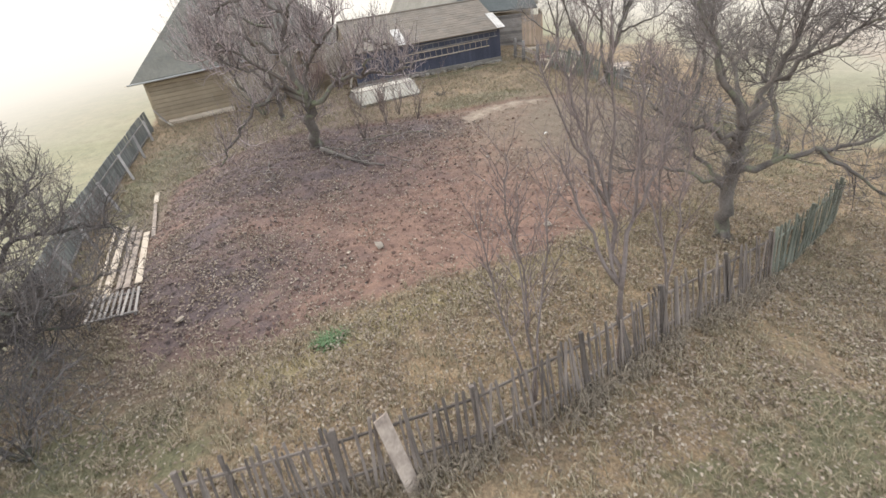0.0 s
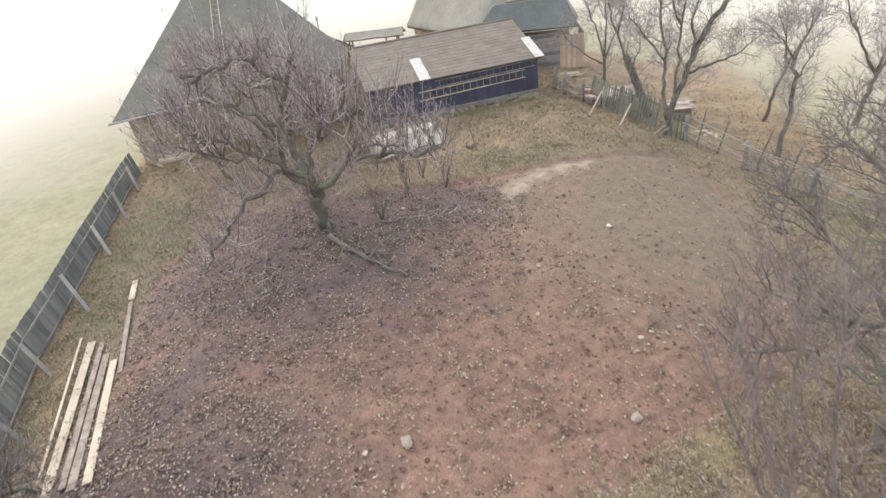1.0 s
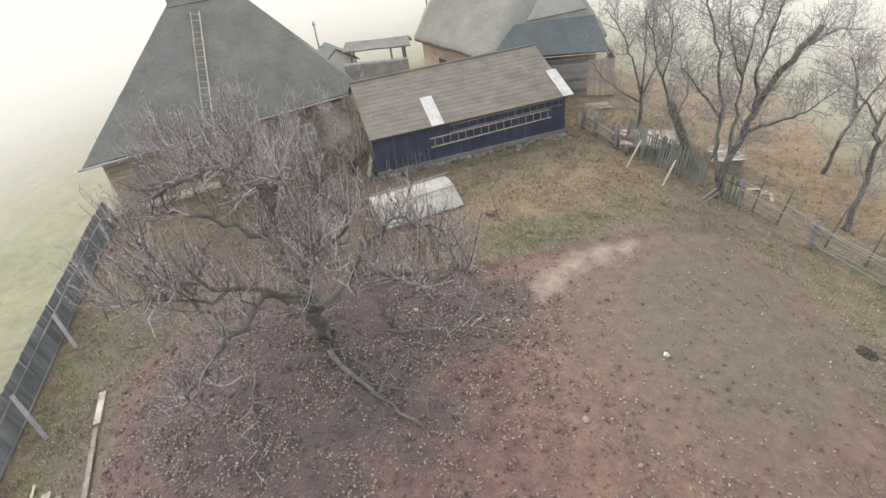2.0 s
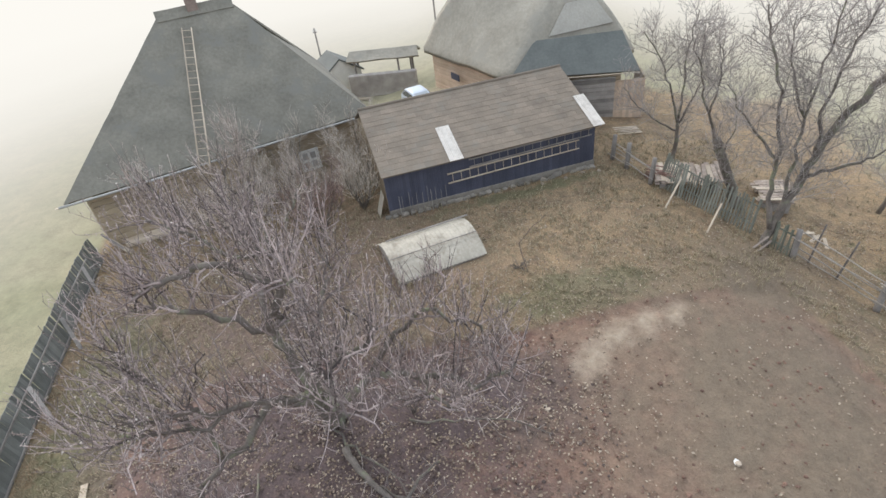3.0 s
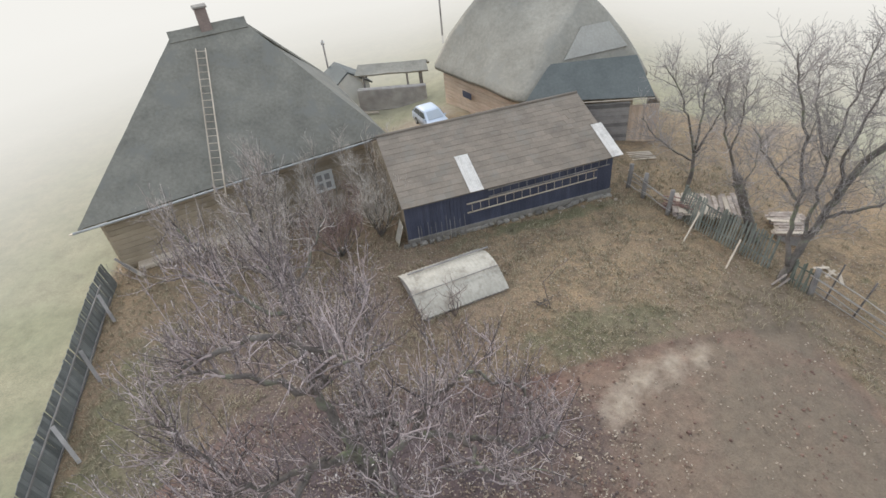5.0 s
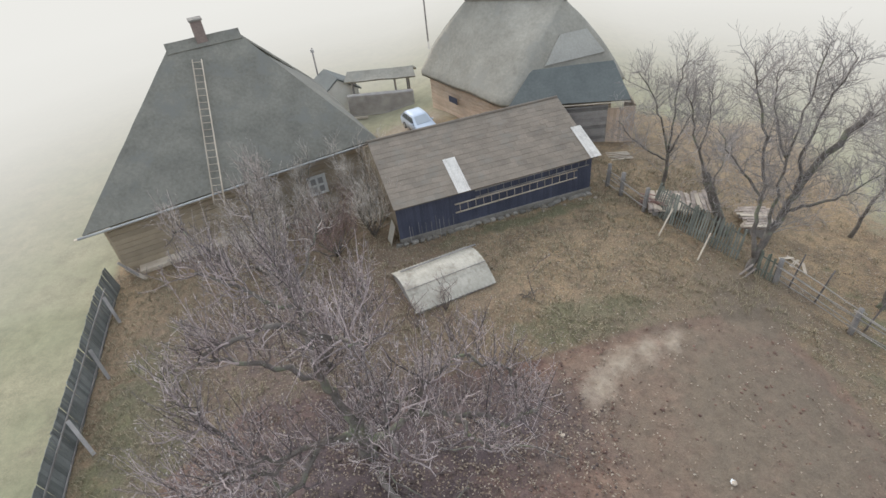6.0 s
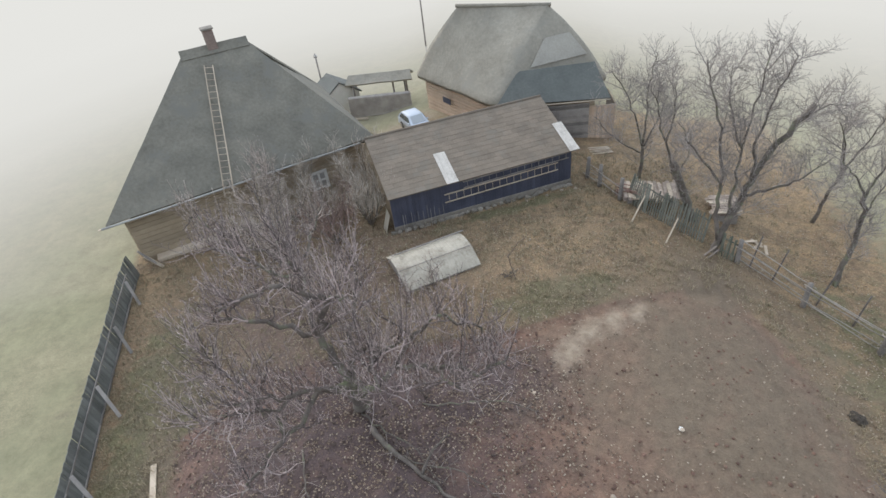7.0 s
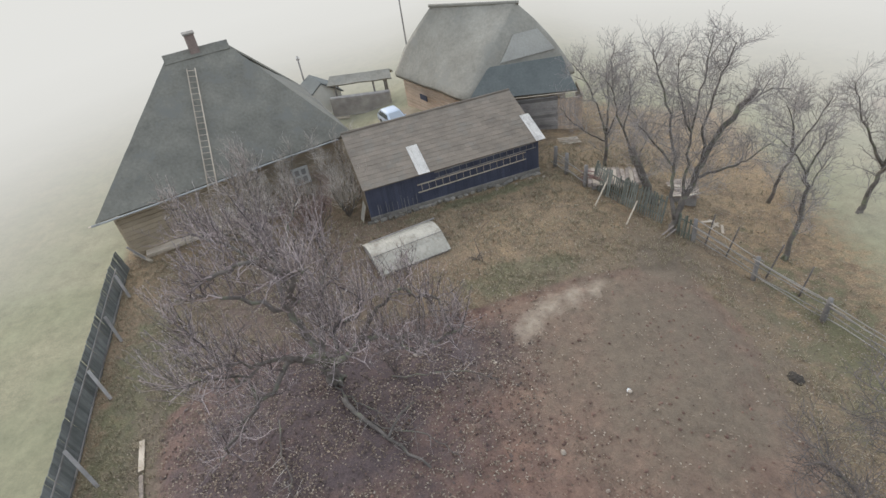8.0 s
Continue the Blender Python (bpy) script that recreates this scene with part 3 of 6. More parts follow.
# old apple tree in the middle of the garden, its boughs bent and its shoots upright
build_tree("apple_tree", (-8.6, 28.6), [
    (0.31, 0.27, [(0, 0, 0), (0.15, -0.6, 1.4), (0.45, -1.3, 3.0)]),
    (0.16, 0.04, [(0.45, -1.3, 2.9), (-0.3, -1.9, 3.8), (-1.5, -3.6, 3.5), (-3.0, -4.15, 1.8), (-3.7, -4.4, 0.9)]),
    (0.16, 0.05, [(0.4, -1.2, 2.6), (1.3, -1.2, 2.9), (2.15, -1.05, 3.8), (3.7, -1.3, 3.9), (5.45, -1.6, 4.0), (6.3, -1.2, 4.3)]),
    (0.10, 0.03, [(2.15, -1.05, 3.8), (2.9, -0.4, 4.8), (3.7, -0.2, 5.45), (5.4, -0.4, 4.95), (5.6, -0.5, 3.4)]),
    (0.18, 0.06, [(0.45, -1.3, 3.0), (-0.1, -1.0, 4.4), (-0.5, -0.7, 5.4), (0.25, -0.7, 7.0), (-0.6, -1.2, 8.1), (-2.0, -1.6, 8.1), (-3.1, -1.7, 7.6)]),
    (0.12, 0.03, [(-0.5, -0.7, 5.4), (-2.0, -1.0, 6.4), (-3.2, -1.2, 6.8), (-4.0, -1.4, 6.8)]),
    (0.14, 0.04, [(0.45, -1.3, 3.0), (0.75, -0.9, 4.5), (1.6, -1.6, 5.5), (2.45, -2.3, 6.2), (3.2, -2.6, 7.2)]),
    (0.09, 0.03, [(0.25, -0.7, 7.0), (1.0, -1.8, 8.1), (1.6, -2.4, 8.6)]),
    (0.11, 0.03, [(-0.5, -0.7, 5.4), (-1.2, 1.2, 6.4), (-2.2, 2.4, 6.9), (-2.8, 3.2, 7.1)]),
    (0.10, 0.03, [(0.75, -0.9, 4.5), (0.7, 1.0, 5.6), (0.4, 2.6, 6.4)]),
    (0.12, 0.03, [(0.45, -1.3, 3.2), (-0.6, -3.0, 5.0), (-1.4, -4.2, 6.2), (-1.8, -4.9, 6.8)]),
    (0.09, 0.03, [(1.6, -1.6, 5.5), (2.0, -3.4, 6.4), (2.6, -4.6, 6.9)]),
    (0.08, 0.03, [(-1.5, -3.6, 3.5), (-2.2, -3.2, 5.0), (-3.0, -3.0, 6.2), (-3.6, -2.8, 6.9)]),
    (0.09, 0.03, [(-1.2, 1.2, 6.4), (-2.8, 1.4, 7.0), (-4.0, 1.8, 7.3), (-5.0, 2.2, 7.4)]),
    (0.08, 0.03, [(3.7, -1.3, 3.9), (4.2, -2.6, 4.8), (4.9, -3.3, 5.1)]),
    (0.06, 0.03, [(-0.6, -3.0, 5.0), (-1.9, -4.4, 5.8), (-2.9, -5.0, 6.2)]),
], APPLE, "old spreading bare apple tree with upright shoots in dug soil", 11, buds=0.45, twig=M_APPLETWIG, crook=0.06, shoots=1.7)

# second fruit tree between the apple tree and the house
build_tree("apple_tree", (-13.2, 36.4), [
    (0.17, 0.14, [(0, 0, 0), (0.1, -0.2, 1.2), (0.2, -0.3, 2.2)]),
    (0.11, 0.04, [(0.2, -0.3, 2.1), (-1.5, -0.6, 4.0), (-2.8, -1.0, 5.6), (-3.6, -1.2, 6.6)]),
    (0.11, 0.04, [(0.2, -0.3, 2.2), (-0.7, 1.3, 4.2), (-1.2, 2.5, 5.8), (-1.4, 3.2, 6.8)]),
    (0.09, 0.03, [(0.2, -0.3, 2.2), (0.9, 0.9, 3.4), (1.3, 1.7, 4.2), (1.5, 2.3, 4.6)]),
    (0.10, 0.04, [(0.2, -0.3, 2.0), (0.6, -1.7, 4.0), (0.4, -2.8, 5.6), (0.2, -3.5, 6.4)]),
    (0.09, 0.04, [(0.2, -0.3, 2.2), (-0.3, 0.0, 4.6), (-0.8, 0.2, 7.0)]),
], APPLE, "slimmer bare fruit tree with tall pale upright shoots", 13, buds=0.4, twig=M_TWIG, crook=0.06, shoots=1.8)

# light-twigged bushes between the apple tree and the house
for k, (x, y, h, w) in enumerate([(-16.3, 45.4, 4.9, 2.6), (-11.1, 46.4, 4.0, 2.0), (-12.4, 41.4, 3.0, 2.6), (-10.3, 42.6, 3.0, 1.4), (-16.6, 41.4, 3.8, 2.8), (-13.6, 44.2, 2.2, 1.8)]):
    rng = random.Random(170 + k)
    stems = []
    for i in range(13):
        a, o = 6.28 * i / 13 + rng.random(), rng.uniform(0.4, 1.0) * w
        stems.append((0.045, 0.012, [(0, 0, 0), (math.cos(a) * o * 0.45, math.sin(a) * o * 0.45, h * 0.3), (math.cos(a) * o * 0.85, math.sin(a) * o * 0.85, h * 0.62), (math.cos(a) * o, math.sin(a) * o, h * rng.uniform(0.7, 1.12))]))
    build_tree("bush", (x, y), stems, BUSHY, "tall bare bush with %s twigs before the house" % ("fine reddish brown" if k == 2 else "fine pale"), 180 + k, buds=0.35, twig=M_REDTWIG if k == 2 else M_PALETWIG, group="bushes before the house")

# cut branches left lying under the apple tree
for k, (x, y, a) in enumerate([(-8.6, 28.2, -42), (-7.2, 26.4, -25), (-10.8, 26.6, -70), (-6.0, 28.6, -8)]):
    c, q = math.cos(radians(a)), math.sin(radians(a))
    line = [(0, 0, 0.12), (1.6 * c, 1.6 * q, 0.3), (3.2 * c - 0.3 * q, 3.2 * q + 0.3 * c, 0.35), (4.8 * c, 4.8 * q, 0.25)]
    build_tree("cut_branch", (x, y), [(0.045, 0.015, line)], [(2.2, 1.1, 0.018, 0.1, -0.03, 0.15), (3.0, 0.5, 0.01, 0.1, 0.0, 0.2)], "cut twiggy branch lying on the leaf-strewn soil", 190 + k, group="cut branches")

build_tree("fallen_bough", (-8.0, 27.4), [(0.13, 0.05, [(0, 0, 0.25), (0.9, -1.0, 0.3), (2.2, -2.1, 0.22), (4.0, -3.5, 0.3)]), (0.07, 0.03, [(2.2, -2.1, 0.25), (2.6, -1.2, 0.5), (3.2, -0.6, 0.5)])],
           [(2.0, 0.9, 0.018, 0.12, 0.02, 0.4), (3.0, 0.5, 0.01, 0.1, 0.0, 0.2)], "mossy fallen bough lying at the foot of the apple tree", 196)

# big tree by the picket fence
build_tree("fruit_tree", (9.2, 16.6), [
    (0.33, 0.25, [(0, 0, 0), (0.0, 0.1, 1.6), (0.1, 0, 3.0), (0.15, 0, 4.1)]),
    (0.17, 0.04, [(0.05, 0, 2.6), (1.3, 0, 2.9), (2.4, -0.2, 3.3), (4.0, -0.3, 3.5), (5.6, 0.2, 4.2)]),
    (0.12, 0.03, [(2.4, -0.2, 3.3), (3.2, -0.6, 2.8), (4.0, -0.9, 2.1), (4.8, -1.4, 1.6)]),
    (0.19, 0.04, [(0.15, 0, 4.0), (-0.6, 0.1, 5.6), (-1.2, 0, 7.2), (-1.9, -0.3, 9.0)]),
    (0.18, 0.04, [(0.15, 0, 4.0), (0.9, 0.1, 5.6), (1.5, 0.2, 7.4), (1.7, 0.4, 9.4)]),
    (0.15, 0.04, [(0.2, 0, 4.1), (1.2, 0.9, 5.2), (2.9, 1.7, 6.4), (4.6, 2.0, 7.2)]),
    (0.14, 0.04, [(0.1, 0, 3.7), (-1.1, 0.1, 4.3), (-2.0, -0.2, 4.5), (-2.9, -0.3, 5.4)]),
    (0.12, 0.03, [(0.9, 0.1, 5.6), (2.0, -0.9, 6.7), (3.2, -1.7, 7.7)]),
    (0.12, 0.03, [(-0.6, 0.1, 5.6), (-0.7, 1.4, 6.9), (-0.3, 2.4, 8.2)]),
    (0.13, 0.03, [(0.1, 0, 3.0), (-0.5, 1.6, 4.2), (-1.0, 3.4, 5.0), (-1.6, 4.8, 5.4)]),
    (0.12, 0.03, [(0, 0.1, 2.2), (-0.8, 1.2, 2.8), (-1.6, 2.6, 3.0), (-2.2, 3.8, 2.8)]),
    (0.13, 0.03, [(0.2, 0, 4.0), (0.6, 2.2, 5.4), (0.4, 4.2, 6.2), (0.2, 6.2, 6.8)]),
    (0.11, 0.03, [(-0.1, 0.1, 2.0), (-1.3, 0.8, 2.5), (-2.6, 1.3, 2.6), (-3.4, 1.2, 2.4)]),
    (0.12, 0.03, [(1.3, 0, 2.9), (2.0, 1.8, 4.0), (2.2, 3.8, 4.8), (2.0, 5.6, 5.2)]),
], FINE, "gnarled bare fruit tree with a dark trunk beside the picket fence", 21, bark=M_BARK, twig=M_DARKTWIG, stout=0.8, crook=0.06)

# thin multi-stemmed young trees along the picket fence
build_tree("young_tree", (3.95, 9.35), [
    (0.09, 0.03, [(0, 0, 0), (0.05, 0.2, 2.3), (0.0, 1.6, 3.8), (-0.5, 2.6, 5.4), (-0.9, 3.3, 7.4)]),
    (0.07, 0.02, [(0.05, 0.2, 2.3), (0.5, 1.2, 3.6), (0.8, 2.0, 5.2), (1.0, 2.8, 7.2)]),
    (0.06, 0.02, [(0.0, 0.3, 2.4), (-0.7, 1.2, 3.8), (-1.1, 1.8, 5.0)]),
    (0.05, 0.02, [(0.0, 1.6, 3.8), (0.3, 2.6, 5.6), (0.3, 3.4, 7.8)]),
    (0.05, 0.02, [(0.5, 1.2, 3.6), (1.2, 1.6, 4.8), (1.6, 2.2, 6.4)]),
    (0.05, 0.015, [(0.05, 0.2, 2.3), (-0.3, 1.6, 4.2), (-0.4, 2.6, 6.4), (-0.3, 3.4, 8.2)]),
    (0.05, 0.015, [(0.0, 1.6, 3.8), (-0.9, 2.4, 5.6), (-1.5, 3.0, 7.2)]),
], WISPY, "slender bare young tree with several stems by the fence", 31, bark=M_YOUNGBARK, twig=M_YOUNGTWIG, stout=0.9, group="young trees along the fence")
build_tree("young_tree", (1.8, 7.85), [
    (0.06, 0.02, [(0, 0, 0), (0.05, 0.9, 1.3), (0.05, 1.8, 2.5), (-0.3, 2.6, 4.0), (-0.2, 3.2, 5.2)]),
    (0.05, 0.02, [(0, 0.2, 0.4), (-0.4, 1.0, 1.6), (-0.7, 1.7, 2.8), (-1.0, 2.2, 4.2)]),
    (0.05, 0.015, [(0, 0.1, 0.3), (0.3, 1.2, 2.0), (0.6, 2.2, 3.8), (0.8, 2.7, 4.8)]),
    (0.04, 0.015, [(0.05, 0.9, 1.3), (-0.1, 2.0, 3.2), (0.0, 2.8, 4.6)]),
], WISPY, "thin bare sapling clump in the dry grass by the fence", 32, bark=M_YOUNGBARK, twig=M_YOUNGTWIG, stout=0.7, group="young trees along the fence")
build_tree("young_tree", (5.3, 10.4), [
    (0.06, 0.02, [(0, 0, 0), (0.1, 0.5, 2.2), (0.1, 1.5, 3.8), (0.3, 2.2, 5.4), (0.3, 2.8, 6.8)]),
    (0.05, 0.02, [(0, 0.1, 0.6), (0.4, 0.8, 2.6), (0.8, 1.6, 4.4), (0.9, 2.2, 5.8)]),
    (0.05, 0.02, [(0.1, 0.5, 2.2), (-0.3, 1.4, 3.8), (-0.4, 2.2, 5.4)]),
], WISPY, "thin bare sapling beside the picket fence", 33, bark=M_YOUNGBARK, twig=M_YOUNGTWIG, stout=0.7, group="young trees along the fence")

# overgrown tree at the corner of the plank fence
build_tree("corner_tree", (-13.6, 9.6), [
    (0.20, 0.12, [(0, 0, 0), (-0.2, 0.1, 1.2), (-0.1, 0.2, 2.2)]),
    (0.12, 0.03, [(-0.1, 0.2, 2.2), (0.6, 1.0, 3.4), (1.6, 2.0, 4.4), (3.0, 2.9, 4.3), (3.9, 3.2, 3.8)]),
    (0.11, 0.03, [(-0.1, 0.2, 2.0), (1.0, 0.4, 2.9), (2.5, 0.8, 3.1), (3.8, 1.8, 3.2)]),
    (0.11, 0.03, [(-0.1, 0.2, 2.2), (-0.5, 1.4, 4.0), (-0.7, 2.4, 5.6), (-0.6, 3.0, 7.2)]),
    (0.11, 0.03, [(-0.1, 0.2, 2.2), (-1.4, 0.8, 3.6), (-2.4, 1.8, 5.0), (-2.8, 2.8, 6.6)]),
    (0.10, 0.03, [(-0.5, 1.4, 4.0), (0.6, 2.2, 5.2), (0.9, 2.8, 6.6)]),
    (0.10, 0.03, [(-0.2, 0.2, 1.6), (-0.9, -0.9, 3.0), (-1.4, -1.5, 4.6), (-1.6, -1.8, 6.2)]),
    (0.10, 0.03, [(-0.1, 0.2, 1.8), (0.6, -0.9, 2.9), (1.2, -1.6, 3.8)]),
    (0.10, 0.03, [(0.6, 1.0, 3.4), (0.3, 2.4, 4.2), (0.2, 3.8, 4.6), (0.4, 4.8, 5.2)]),
    (0.09, 0.03, [(-0.1, 0.2, 1.4), (1.2, 1.2, 1.7), (2.4, 1.8, 1.5)]),
], THICK, "dense dark bare tree at the corner of the plank fence", 41, bark=M_DARKBARK, twig=M_DARKTWIG, crook=0.05)

# brambles under the corner tree
for k, (x, y, h, w) in enumerate([(-10.2, 7.2, 2.0, 1.9), (-12.2, 8.2, 2.6, 2.0), (-12.9, 11.3, 2.4, 1.6), (-14.8, 12.6, 2.8, 1.8)]):
    rng = random.Random(310 + k)
    canes = []
    for i in range(16):
        a, o, q = 6.28 * i / 16 + rng.random(), rng.uniform(0.5, 1.2) * w, rng.uniform(0.6, 1.0)
        canes.append((0.022, 0.008, [(0, 0, 0), (math.cos(a) * o * 0.4, math.sin(a) * o * 0.4, h * q * 0.8), (math.cos(a) * o * 0.8, math.sin(a) * o * 0.8, h * q), (math.cos(a) * o * 1.2, math.sin(a) * o * 1.2, h * q * 0.55)]))
    build_tree("bramble", (x, y), canes, [(5.0, 0.9, 0.011, 0.14, 0.02, 0.3), (6.0, 0.4, 0.007, 0.12, 0.0, 0.2)], "dark tangled bramble thicket under the corner tree", 320 + k, bark=M_DARKBARK, twig=M_BLACKTWIG, group="brambles at the corner")

# orchard edge behind the garden
build_tree("forked_tree", (9.5, 39.0), [
    (0.234, 0.165, [(0, 0, 0), (0.25, 0.1, 1.3), (0.7, 0.2, 2.6), (1.3, 0.4, 4.2), (2.2, 0.7, 6.2), (3.6, 0.9, 8.0)]),
    (0.156, 0.038, [(0.1, 0, 0.9), (-0.2, 0.3, 2.4), (-0.2, 0.5, 4.2), (-0.6, 0.7, 6.6), (-1.3, 0.9, 9.0), (-1.8, 1.0, 10.6)]),
    (0.125, 0.030, [(0.4, 0.1, 1.8), (0.5, 0.5, 3.6), (0.6, 0.8, 6.0), (1.0, 1.1, 8.6), (1.2, 1.4, 10.8)]),
    (0.117, 0.030, [(1.3, 0.4, 4.2), (1.1, 0.7, 6.2), (1.6, 0.8, 8.6), (2.0, 0.6, 10.6)]),
    (0.109, 0.030, [(1.0, 0.3, 3.4), (2.3, 0.1, 3.9), (3.5, 0.2, 4.2), (4.8, 0.3, 5.2)]),
    (0.086, 0.022, [(2.2, 0.7, 6.2), (3.2, 1.2, 7.0), (4.7, 1.6, 7.6), (5.8, 1.7, 7.4)]),
    (0.094, 0.022, [(-0.2, 0.5, 4.2), (-1.5, 0.8, 5.8), (-2.7, 1.0, 7.6)]),
    (0.086, 0.022, [(0.6, 0.8, 6.0), (0.0, 1.9, 8.0), (0.1, 2.6, 9.6)]),
], FINE, "tall forked bare tree leaning beside the garden fence", 51, stout=0.85, twig=M_GREYTWIG, group="orchard trees")
build_tree("broken_tree", (9.3, 42.0), [
    (0.31, 0.26, [(0, 0, 0), (-0.6, 0.1, 1.6), (-1.2, 0.2, 3.0), (-1.6, 0.3, 3.9)]),
    (0.101, 0.030, [(-1.4, 0.2, 3.4), (-2.1, 0.4, 5.2), (-2.7, 0.5, 7.0), (-3.2, 0.6, 8.6)]),
    (0.070, 0.022, [(-2.1, 0.4, 5.2), (-1.7, 0.8, 6.8), (-1.8, 1.0, 8.4)]),
    (0.055, 0.015, [(-1.2, 0.2, 3.0), (-0.7, 0.5, 4.2), (-0.8, 0.6, 5.6)]),
], FINE, "thick broken bare trunk with one living limb", 52, stout=0.85, twig=M_GREYTWIG, group="orchard trees")
build_tree("orchard_tree", (7.2, 46.5), [
    (0.133, 0.090, [(0, 0, 0), (0.05, 0, 1.4), (0.0, 0.1, 2.4)]),
    (0.078, 0.022, [(0, 0.1, 2.3), (-0.5, 0.2, 4.0), (-1.2, 0.3, 5.8), (-2.3, 0.3, 7.4)]),
    (0.078, 0.022, [(0, 0.1, 2.4), (0.1, 0.3, 4.4), (0.0, 0.3, 6.4), (0.3, 0.4, 8.2)]),
    (0.070, 0.022, [(0, 0.1, 2.2), (0.7, 0.2, 3.8), (1.2, 0.3, 5.6)]),
    (0.062, 0.022, [(0, 0, 1.9), (-1.2, 0.1, 2.6), (-2.2, 0.2, 3.4), (-3.1, 0.2, 4.6)]),
], FINE, "small bare orchard tree behind the rail fence", 53, twig=M_GREYTWIG, group="orchard trees")
build_tree("orchard_tree", (15.3, 37.1), [
    (0.156, 0.100, [(0, 0, 0), (0.25, 0.2, 1.8), (0.3, 0.4, 3.6), (0.1, 0.5, 5.4)]),
    (0.070, 0.022, [(0.1, 0.5, 5.2), (-0.6, 0.7, 6.4), (-1.4, 0.8, 7.2)]),
    (0.070, 0.022, [(0.1, 0.5, 5.3), (0.5, 0.6, 6.6), (0.7, 0.8, 7.8)]),
    (0.055, 0.022, [(0.3, 0.4, 4.0), (0.9, 0.9, 5.0), (1.5, 1.2, 5.8)]),
], FINE, "bare orchard tree with a dark trunk on rough grass", 54, twig=M_GREYTWIG, group="orchard trees")
build_tree("orchard_tree", (16.9, 42.9), [
    (0.133, 0.075, [(0, 0, 0), (0.3, 0, 1.8), (0.8, 0.1, 3.4)]),
    (0.078, 0.022, [(0.8, 0.1, 3.3), (0.5, 0.3, 5.2), (-0.2, 0.4, 6.6)]),
    (0.078, 0.022, [(0.8, 0.1, 3.4), (1.6, 0.3, 5.0), (2.3, 0.4, 6.8)]),
    (0.062, 0.022, [(0.8, 0.1, 3.2), (0.9, 1.1, 4.8), (1.1, 1.9, 6.4)]),
], FINE, "bare orchard tree on rough grass in mist", 55, twig=M_GREYTWIG, group="orchard trees")
build_tree("orchard_tree", (21.4, 41.0), [
    (0.172, 0.105, [(0, 0, 0), (0.3, 0.1, 1.9), (0.5, 0.2, 3.2)]),
    (0.101, 0.022, [(0.5, 0.2, 3.1), (-0.6, 0.4, 4.8), (-1.6, 0.6, 6.6), (-2.2, 0.8, 8.2)]),
    (0.101, 0.022, [(0.5, 0.2, 3.2), (0.9, 0.4, 5.2), (0.8, 0.7, 7.4), (1.2, 1.0, 9.2)]),
    (0.094, 0.022, [(0.5, 0.2, 3.1), (1.7, 0.3, 4.6), (2.9, 0.4, 6.4)]),
    (0.078, 0.022, [(0.5, 0.2, 2.8), (0.0, -1.2, 4.4), (-0.3, -2.2, 6.0)]),
], FINE, "broad bare orchard tree on rough grass", 56, twig=M_GREYTWIG, group="orchard trees")

# young shrubs near the cold frame
for k, (x, y, h) in enumerate([(-4.4, 33.2, 3.0), (-5.9, 28.9, 2.6), (-1.6, 36.4, 3.6), (-5.9, 36.0, 2.4), (-3.1, 31.9, 2.6), (-4.9, 31.2, 2.4), (-5.6, 34.0, 2.6), (-7.2, 34.8, 2.4)]):
    rng = random.Random(70 + k)
    stems = [(0.022, 0.008, [(0, 0, 0), (rng.uniform(-0.4, 0.4), rng.uniform(-0.3, 0.3), h * 0.45), (rng.uniform(-0.8, 0.8), rng.uniform(-0.6, 0.6), h * rng.uniform(0.75, 1.0))]) for _ in range(1 if k == 2 else 7)]
    build_tree("shrub", (x, y), stems, [(2.4, 0.6, 0.009, 0.1, 0.15, 1.0)], "thin bare fruit shrub in the garden soil", 80 + k, bark=M_YOUNGBARK, twig=M_REDTWIG, buds=0.5, group="garden shrubs")

# dead weed clump in the lawn
rng = random.Random(88)
build_tree("dead_weed", (-1.96, 36.7), [(0.02, 0.008, [(0, 0, 0), (rng.uniform(-0.3, 0.3), rng.uniform(-0.3, 0.3), 0.2), (rng.uniform(-0.6, 0.6), rng.uniform(-0.5, 0.5), rng.uniform(0.15, 0.4))]) for _ in range(9)],
           [(6.0, 0.3, 0.009, 0.2, -0.05, 0.3)], "dark withered weed clump in the short grass", 89, twig=M_BLACKTWIG)


# ---- fences ----
def along(line, s):
    """The point s metres along a line of (x, y), and its direction."""
    for (x0, y0), (x1, y1) in zip(line, line[1:]):
        d = math.hypot(x1 - x0, y1 - y0)
        if s <= d:
            break
        s -= d
    k = s / d
    return x0 + (x1 - x0) * k, y0 + (y1 - y0) * k, math.atan2(y1 - y0, x1 - x0)


def length_of(line):
    return sum(math.hypot(b[0] - a[0], b[1] - a[1]) for a, b in zip(line, line[1:]))


